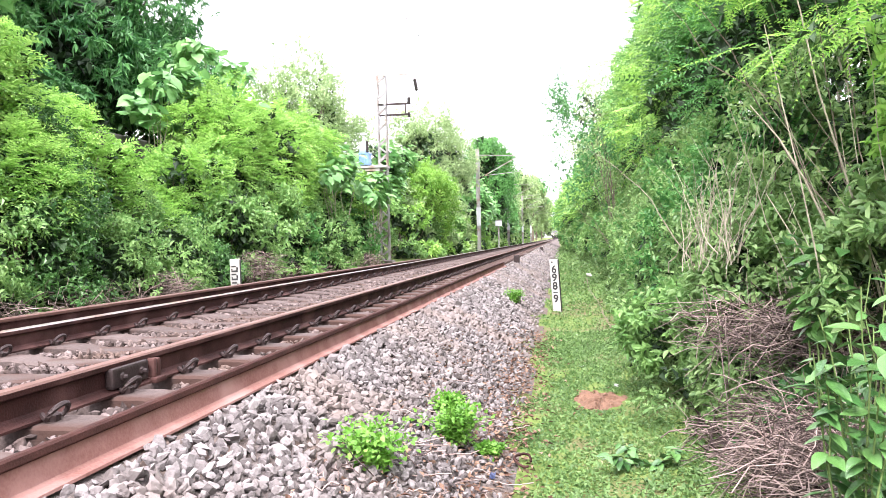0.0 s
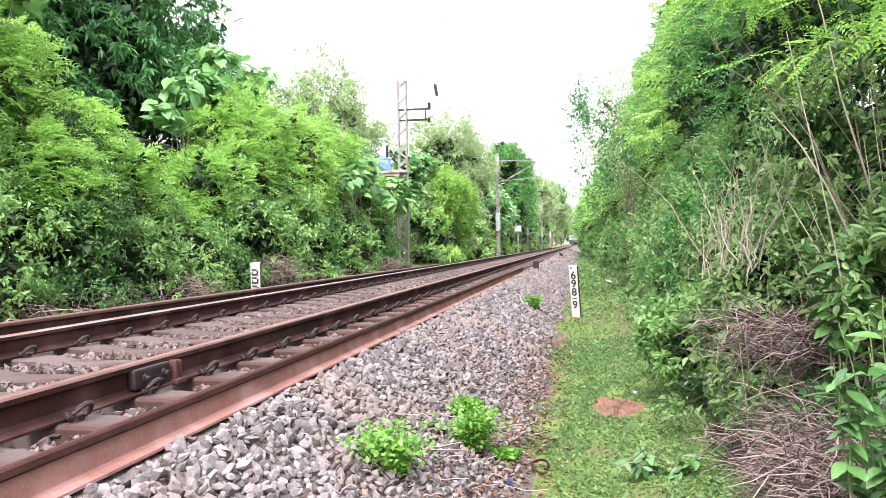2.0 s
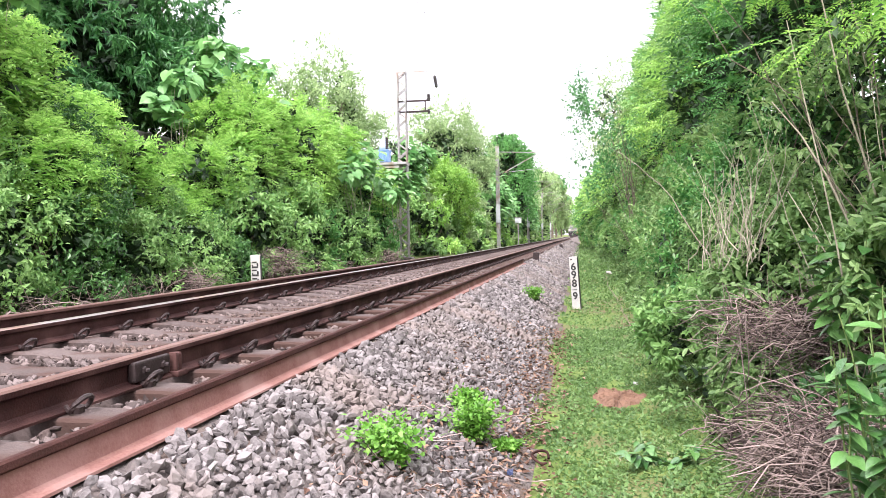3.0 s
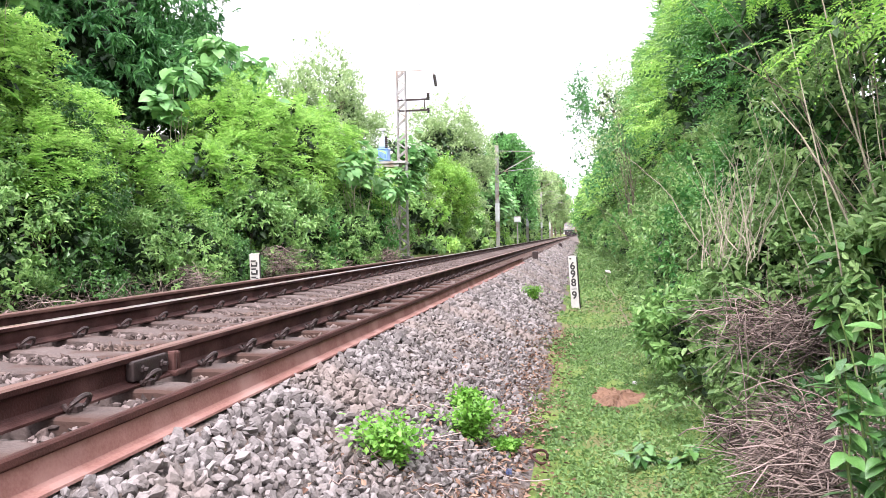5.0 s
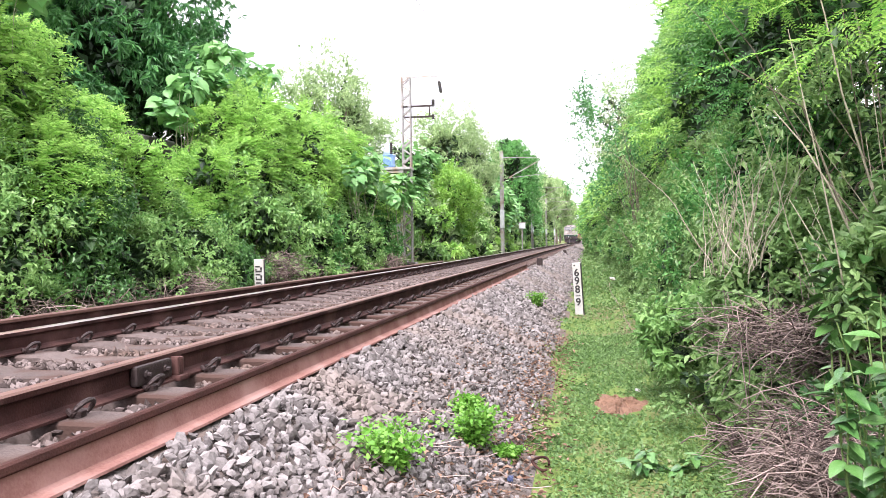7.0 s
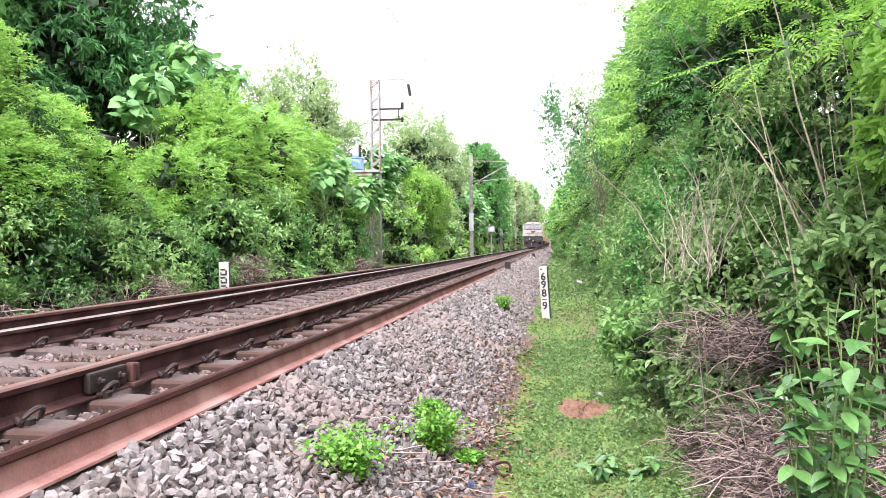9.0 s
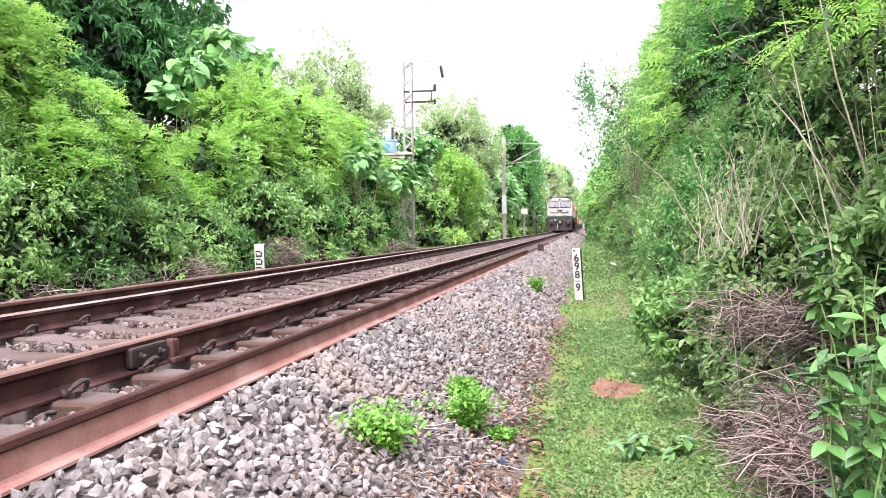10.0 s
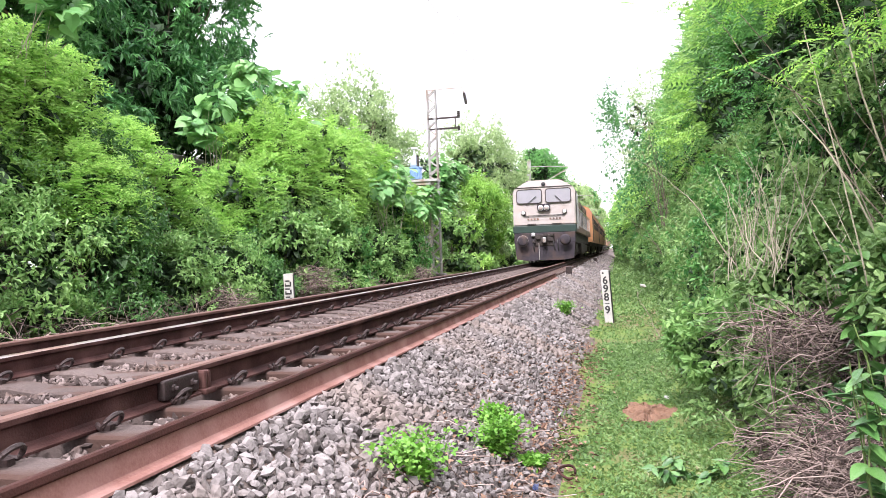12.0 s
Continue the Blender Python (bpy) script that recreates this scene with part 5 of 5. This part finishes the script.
def build_litter():
    """Dry leaves, crumbs of stone and twigs along the foot of the ballast."""
    rng = np.random.default_rng(15)
    n = 2600
    y = 2.8 + 9 * rng.random(n) ** 1.3
    x = 1.98 + rng.normal(size=n) * 0.16
    x[:700] = rng.uniform(1.2, 2.0, 700)
    p = np.c_[x, y, ground_z(x) + 0.02 + 0.02 * rng.random(n)]
    d = unit(rng.normal(size=p.shape) * [1, 1, 0.25])
    ls = 0.03 + 0.04 * rng.random(n)
    leaves = kites(p, d, rng.normal(size=p.shape) * 0.4 + [0, 0, 1.0], ls, ls * 0.5)
    tagged(put("leaf_litter", mesh_of("leaf_litter", *leaves, LITTER)), "dry brown leaves along the foot of the ballast", "leaf litter", kind="stuff")
    n = 90
    c = np.c_[rng.uniform(1.25, 2.1, n), 3.2 + 4 * rng.random(n), np.zeros(n)]
    c[:, 2] = ground_z(c[:, 0]) + 0.045
    t = np.linspace(-0.5, 0.5, 6)
    d = unit(rng.normal(size=(n, 3)) * [1, 1, 0.1])
    L = 0.1 + 0.3 * rng.random(n)
    q = c[:, None] + d[:, None] * (L[:, None] * t)[..., None] + rng.normal(size=(n, 6, 3)) * 0.008
    tagged(put("twig_litter", mesh_of("twig_litter", *tubes(q, np.full((n, 6), 0.0035), 4), DRY)), "thin dry roots and twigs on the ballast", "twigs", kind="stuff")


build_litter()
# rusty wire ring at the foot of the ballast
a = np.linspace(0, 2 * math.pi * 0.9, 16)
ring = np.stack([0.055 * np.cos(a), 0.07 * np.sin(a), 0.01 * np.sin(a * 2)], -1)
hoop = put("rusty_clip", mesh_of("rusty_clip", *tubes(ring[None], np.full((1, 16), 0.009), 6), RUST, True))
hoop.location, hoop.rotation_euler = (2.13, 5.2, -0.83), (0.3, 0.2, 0)
tagged(hoop, "discarded rusty rail clip lying at the foot of the ballast", "rail clip")


# crumpled scraps of plastic beside the track
def scrap(x, y, z, size, mat, label):
    rng = np.random.default_rng(int(y * 100))
    u, v = np.meshgrid(np.linspace(-1, 1, 6), np.linspace(-0.6, 0.6, 5))
    p = np.stack([u, v, rng.normal(size=u.shape) * 0.22], -1).reshape(-1, 3) * size
    ids = np.arange(30).reshape(5, 6)
    q = np.stack([ids[:-1, :-1], ids[:-1, 1:], ids[1:, 1:], ids[1:, :-1]], -1).reshape(-1, 4)
    ob = put("plastic_scrap", mesh_of("plastic_scrap", p, q, mat))
    ob.location, ob.rotation_euler = (x, y, z), (0.2, 0.3, y)
    tagged(ob, label, "litter")


SCRAP_BLUE = material("dull_blue_plastic", (0.012, 0.018, 0.05), (0.025, 0.04, 0.1), 20, 0.45, 0.1)
SCRAP_PALE = material("pale_plastic", (0.45, 0.45, 0.46), (0.6, 0.6, 0.6), 20, 0.5, 0.1)
scrap(1.98, 4.72, -0.79, 0.03, SCRAP_BLUE, "crumpled blue plastic scrap on the ballast")
scrap(2.62, 9.2, -0.89, 0.03, SCRAP_PALE, "pale plastic scrap lying in the grass")


# ---- train ----
CREAM = material("dusty_cream_paint", (0.25, 0.225, 0.21), (0.345, 0.315, 0.295), 3, 0.55, 0.08, 0, 60, (0.3, 0.25, 0.22), 1.4)
LOCO_GREEN = material("dark_green_band", (0.006, 0.02, 0.015), (0.014, 0.036, 0.028), 4, 0.5, 0.06)
LOCO_SIDE = material("grimy_brown_side_paint", (0.11, 0.065, 0.045), (0.2, 0.12, 0.085), 3, 0.6, 0.1, 0, 60, (0.07, 0.05, 0.04), 1.2)
UNDER_GREY = material("sooty_grey_steel", (0.022, 0.019, 0.024), (0.055, 0.048, 0.056), 4, 0.75, 0.2, 0, 50, (0.065, 0.046, 0.04), 2)
UNDER_DARK = material("greasy_underframe", (0.02, 0.018, 0.018), (0.06, 0.05, 0.045), 6, 0.75, 0.3)
COACH_PAINT = material("sun_faded_orange_brown_paint", (0.26, 0.115, 0.05), (0.38, 0.19, 0.085), 2, 0.55, 0.06, 0, 50, (0.3, 0.13, 0.07), 0.8)
COACH_ROOF = material("dusty_grey_roof", (0.2, 0.19, 0.18), (0.32, 0.3, 0.28), 2, 0.8, 0.1)
# grey base colour stands in for the sky reflected in the glass
SCREEN = material("sky_reflection_grey_screen", (0.16, 0.16, 0.175), (0.22, 0.22, 0.235), 2, 0.12, 0.0)
LAMP = material("lamp_lens", (0.85, 0.85, 0.8), (0.95, 0.95, 0.9), 8, 0.2, 0.0)
CHROME = material("pale_metal", (0.4, 0.4, 0.41), (0.6, 0.6, 0.6), 8, 0.4, 0.05, 0.7)


def rounded(x0, x1, z0, z1, r):
    """The outline of a rectangle with rounded corners, in x and z."""
    out = []
    for cx, cz, a0 in ((x1 - r, z1 - r, 0), (x0 + r, z1 - r, 90), (x0 + r, z0 + r, 180), (x1 - r, z0 + r, 270)):
        out += [(cx + r * math.cos(radians(a0 + k * 22.5)), cz + r * math.sin(radians(a0 + k * 22.5))) for k in range(5)]
    return out


def build_loco():
    """The locomotive; its front face is at y = 0 and looks towards -y. z = 0 is the rail's top."""
    loco = tagged(new("locomotive"), "cream diesel locomotive with a dark green band and grey underframe", "locomotive")
    hood = [(-1.48, 1.8), (1.48, 1.8), (1.48, 3.5), (1.3, 3.68), (0.75, 3.98), (-0.75, 3.98), (-1.3, 3.68), (-1.48, 3.5)]
    bm = prism(hood, 0.0, 2.9)
    for v in bm.verts:
        if v.co.y < 0.5 and v.co.z > 2.4:
            v.co.y += (v.co.z - 2.4) * 0.16
    bmesh.ops.bevel(bm, geom=bm.edges[:], offset=0.05, segments=2, affect="EDGES")
    for f in bm.faces:
        c = f.calc_center_median()
        if c.y > 2.8:
            f.material_index = 1
    part("cab", bm, (CREAM, LOCO_SIDE), loco)
    long_hood = prism([(-1.22, 1.8), (1.22, 1.8), (1.22, 3.45), (1.0, 3.72), (0.6, 3.86), (-0.6, 3.86), (-1.0, 3.72), (-1.22, 3.45)], 2.904, 21.0)
    for f in long_hood.faces:
        f.material_index = 1 if f.normal.z > 0.3 else 0
    part("long_hood", long_hood, (LOCO_SIDE, COACH_ROOF), loco, "grimy brown long hood")
    for s in (-1, 1):
        walkway_rail = bmesh.new()
        bar((s * 1.44, 3.0, 2.72), (s * 1.44, 20.6, 2.72), 0.035, walkway_rail)
        for k in range(12):
            bar((s * 1.44, 3.1 + 1.55 * k, 1.78), (s * 1.44, 3.1 + 1.55 * k, 2.72), 0.03, walkway_rail)
        part("walkway_rail", walkway_rail, CHROME, loco)
        for k in range(8):
            part("hood_door", box(s * 1.22 - 0.02, s * 1.22 + 0.02, 3.4 + k * 2.15, 5.3 + k * 2.15, 2.0, 3.3, 0.01), UNDER_GREY if k % 3 == 1 else LOCO_SIDE, loco)
    part("green_band", box(-1.5, 1.5, -0.02, 1.2, 1.45, 1.797, 0.03), LOCO_GREEN, loco, "dark green band")
    part("buffer_beam", box(-1.45, 1.45, -0.08, 0.5, 0.95, 1.447, 0.03), UNDER_GREY, loco)
    plough = prism([(-1.42, 0.95), (1.42, 0.95), (1.36, 0.2), (0.9, 0.13), (-0.9, 0.13), (-1.36, 0.2)], -0.16, 0.25)
    part("snow_plough", plough, UNDER_GREY, loco, "sooty grey plough plate")
    part("side_sill", box(-1.47, 1.47, 1.21, 21.0, 1.45, 1.797, 0.03), LOCO_SIDE, loco)
    part("underframe", box(-1.3, 1.3, 0.5, 20.6, 0.95, 1.447, 0.03), UNDER_DARK, loco)
    part("fuel_tank", box(-1.35, 1.35, 8.2, 13, 0.3, 0.94, 0.08), UNDER_DARK, loco)
    for y0 in (1.4, 14.6):
        bogie = part("bogie", box(-1.25, 1.25, y0, y0 + 5, 0.45, 0.9, 0.06), UNDER_DARK, loco)
        for k in range(3):
            for x in (-0.87, 0.87):
                w = part("wheel", lathe([(0.5, -0.065), (0.546, -0.06), (0.546, 0.06), (0.5, 0.065), (0.2, 0.04)], 24, pose(x, y0 + 0.7 + 1.8 * k, 0.546, 0, 90, 0)), UNDER_DARK, bogie)
    for s in (-1, 1):
        x0, x1 = sorted((s * 0.1, s * 1.28))
        win = bmesh.new()
        join(win, prism(rounded(x0, x1, 0.0, 0.66, 0.12), -0.012, 0.02))
        frame_bm = bmesh.new()
        inner, outer = rounded(x0 + 0.012, x1 - 0.012, 0.012, 0.648, 0.11), rounded(x0 - 0.03, x1 + 0.03, -0.03, 0.69, 0.15)
        loops = [[frame_bm.verts.new((x, y, z)) for x, z in line] for line, y in ((outer, 0.02), (outer, -0.025), (inner, -0.025), (inner, 0.0))]
        for a, b in zip(loops, loops[1:]):
            for k in range(len(a)):
                frame_bm.faces.new((a[k], a[(k + 1) % len(a)], b[(k + 1) % len(a)], b[k]))
        m = pose(0, 0.068, 2.88, -9.1, 0, 0)
        win.transform(m)
        frame_bm.transform(m)
        w = part("windscreen", win, SCREEN, loco, "windscreen coloured in the grey of a sky reflection")
        part("rubber_seal", frame_bm, UNDER_DARK, w)
        wiper = bmesh.new()
        bar((s * 0.85 if s < 0 else 0.95, -0.06 + 0.07, 2.8), (s * 0.35 if s < 0 else 0.55, -0.06 + 0.13, 3.2), 0.03, wiper)
        part("wiper", wiper, BLACK_PAINT, loco)
        part("marker_light", lathe([(0.085, -0.03), (0.085, 0.03), (0.06, 0.05)], 16, pose(s * 0.98, 0.0, 2.42, 90, 0, 0)), LAMP, loco, "round white marker light", True)
        part("marker_rim", lathe([(0.115, -0.03), (0.115, 0.012), (0.09, 0.02)], 20, pose(s * 0.98, 0.0, 2.42, 90, 0, 0)), UNDER_GREY, loco, "dark metal rim", True)
        buf = part("buffer", lathe([(0.1, 0), (0.1, 0.35), (0.25, 0.37), (0.25, 0.42), (0.18, 0.45)], 20, pose(s * 1.0, -0.05, 1.08, 90, 0, 0)), UNDER_GREY, loco, "round steel buffer", True)
        part("worn_rim", lathe([(0.255, 0.375), (0.262, 0.39), (0.255, 0.415), (0.22, 0.43)], 20, pose(s * 1.0, -0.05, 1.08, 90, 0, 0)), GALV if s < 0 else UNDER_DARK, buf, "", True)
        rail = bmesh.new()
        for z in (1.9, 3.2):
            bar((s * 1.53, 0.9, z), (s * 1.53, 1.9, z), 0.03, rail)
        for y in (0.9, 1.9):
            bar((s * 1.53, y, 1.6), (s * 1.53, y, 3.3), 0.03, rail)
        part("handrail", rail, CHROME, loco)
        part("side_door", box(s * 1.47 - 0.02, s * 1.47 + 0.02, 1.0, 1.75, 1.85, 3.45, 0.01), UNDER_GREY, loco)
        part("side_window", box(s * 1.47 - 0.025, s * 1.47 + 0.025, 2.1, 3.2, 2.8, 3.4, 0.02), SCREEN, loco)
        steps = bmesh.new()
        for z in (0.35, 0.65, 0.95):
            box(s * 1.3 - 0.12, s * 1.3 + 0.12, 0.35, 0.75, z, z + 0.04, 0, steps)
        box(s * 1.42 - 0.02, s * 1.42 + 0.02, 0.33, 0.37, 0.3, 1.4, 0, steps)
        part("steps", steps, UNDER_DARK, loco)
    part("roof_horn", lathe([(0.1, 0), (0.1, 0.12), (0.08, 0.14)], 16, pose(0, 0.28, 3.78, 90, 0, 0)), BLACK_PAINT, loco, "dark round roof horn", True)
    part("roof_bar", box(-0.95, 0.95, 1.3, 1.45, 4.0, 4.08, 0.02), UNDER_DARK, loco, "dark bar across the cab roof")
    part("windscreen_drip_strip", box(-1.36, 1.36, 0.16, 0.22, 3.63, 3.66, 0.01), UNDER_DARK, loco)
    part("lower_line", box(-1.0, 1.0, -0.012, 0.01, 2.25, 2.285), BLACK_PAINT, loco, "dark painted line")
    housing = part("headlight_housing", prism(rounded(-0.31, 0.31, 2.46, 2.82, 0.12), -0.05, 0.05), UNDER_GREY, loco, "dark twin headlight housing")
    for x in (-0.14, 0.14):
        part("headlight_rim", lathe([(0.135, 0), (0.135, 0.07), (0.11, 0.075)], 18, pose(x, -0.03, 2.62, 90, 0, 0)), CHROME, housing, "", True)
        part("headlight_lens", lathe([(0.1, 0.05), (0.1, 0.082), (0.05, 0.09)], 18, pose(x, -0.03, 2.62, 90, 0, 0)), CREAM, housing, "pale glass lens", True)
    for k, x in enumerate((-0.75, -0.6, -0.45, -0.3, 0.3, 0.45, 0.6, 0.75)):
        part("number_bar", box(x - 0.045, x + 0.045, -0.008, 0.01, 2.06, 2.15), LOCO_SIDE, loco)
    for x in (-0.6, 0.6):
        part("lamp_bracket", box(x - 0.22, x + 0.22, -0.06, 0.02, 1.83, 1.88, 0.01), UNDER_DARK, loco)
    part("coupler", box(-0.13, 0.13, -0.5, 0.1, 0.98, 1.2, 0.05), UNDER_DARK, loco, "dark greasy coupler")
    part("coupler_knuckle", box(-0.06, 0.1, -0.58, -0.42, 0.96, 1.22, 0.05), GALV, loco, "pale worn knuckle")
    for x, z, w in ((-0.3, 1.2, 0.1), (0.28, 1.12, 0.12), (0.36, 1.32, 0.08), (-0.5, 1.02, 0.08), (0.05, 1.34, 0.1)):
        part("air_cock", box(x - w, x + w, -0.3, -0.06, z - w * 0.7, z + w * 0.7, 0.02), UNDER_DARK, loco)
    part("guide_bar", box(-0.285, -0.25, -0.24, -0.16, 0.15, 0.95, 0.01), GALV, loco)
    part("coupler_yoke", box(-0.46, 0.46, -0.2, -0.05, 0.8, 1.36, 0.05), UNDER_DARK, loco)
    part("socket_box", box(-0.62, -0.44, -0.2, -0.06, 1.28, 1.45, 0.02), CHROME, loco, "pale jumper socket")
    for x in (-0.55, 0.42, 0.6):
        hose = np.stack([np.full(6, x) + np.linspace(0, 0.06, 6), -0.12 - 0.12 * np.sin(np.linspace(0, 3, 6)), np.linspace(1.1, 0.55, 6)], -1)
        put("brake_hose", mesh_of("brake_hose", *tubes(hose[None], np.full((1, 6), 0.03), 6), BLACK_PAINT, True), loco)
    for y in (3, 9, 15):
        part("roof_fan", lathe([(0.6, 0), (0.6, 0.12), (0.5, 0.15)], 20, pose(0, y + 2, 3.96)), COACH_ROOF, loco)
    part("coupling_bar", box(-0.06, 0.06, 20.9, 21.6, 0.98, 1.12, 0.01), UNDER_DARK, loco)
    return loco


def build_coach():
    coach = tagged(new("coach"), "faded orange-brown passenger coach with barred windows", "railway coach", "coaches of the train")
    shape = [(-1.6, 1.1), (1.6, 1.1), (1.62, 2.0), (1.6, 3.3), (1.35, 3.7), (0.7, 3.92), (-0.7, 3.92), (-1.35, 3.7), (-1.6, 3.3), (-1.62, 2.0)]
    bm = prism(shape, 0, 21.3)
    for f in bm.faces:
        if f.normal.z > 0.3:
            f.material_index = 1
    part("body", bm, (COACH_PAINT, COACH_ROOF), coach)
    part("underframe", box(-1.4, 1.4, 0.2, 21.1, 0.8, 1.1, 0.03), UNDER_DARK, coach)
    part("underslung_box", box(-1.3, 1.3, 8.5, 12.5, 0.35, 0.8, 0.05), UNDER_DARK, coach)
    for y0 in (2.0, 16.3):
        bogie = part("bogie", box(-1.2, 1.2, y0, y0 + 3, 0.4, 0.78, 0.06), UNDER_DARK, coach)
        for y in (y0 + 0.3, y0 + 2.7):
            for x in (-0.87, 0.87):
                part("wheel", lathe([(0.4, -0.065), (0.457, -0.06), (0.457, 0.06), (0.4, 0.065)], 20, pose(x, y, 0.457, 0, 90, 0)), UNDER_DARK, bogie)
    for s in (-1, 1):
        for k in range(9):
            y = 3.0 + k * 1.75
            w = part("window", box(s * 1.6 - 0.03, s * 1.6 + 0.03, y, y + 1.0, 2.15, 2.95, 0.02), UNDER_DARK, coach, "dark barred window")
            part("shutter_rail", box(s * 1.6 - 0.04, s * 1.6 + 0.04, y, y + 1.0, 2.5, 2.54), COACH_PAINT, w)
        for y in (0.7, 19.6):
            part("door", box(s * 1.6 - 0.03, s * 1.6 + 0.03, y, y + 0.95, 1.2, 3.1, 0.01), UNDER_GREY, coach)
    part("gangway", box(-0.6, 0.6, -0.3, 0.0, 1.2, 3.3, 0.05), UNDER_DARK, coach)
    part("coupling_bar", box(-0.06, 0.06, -0.5, 0.2, 0.98, 1.12, 0.01), UNDER_DARK, coach)
    return coach


locomotive = build_loco()
coaches = [build_coach()]
coaches += [copy_thing(coaches[0], pose(0, 0, 0)) for _ in range(7)]

# distance of the locomotive's front along the track
TRAIN = [(0.0, 367.0), (4.0, 257.0), (8.0, 147.0), (10.0, 92.0), (12.0, 37.0)]


def motions():
    walk(locomotive, [(t, pose(-0.838, y, 0.0)) for t, y in TRAIN])
    for k, coach in enumerate(coaches):
        walk(coach, [(t, pose(-0.838, y + 21.7 + 21.9 * k, 0.0)) for t, y in TRAIN])


motions()
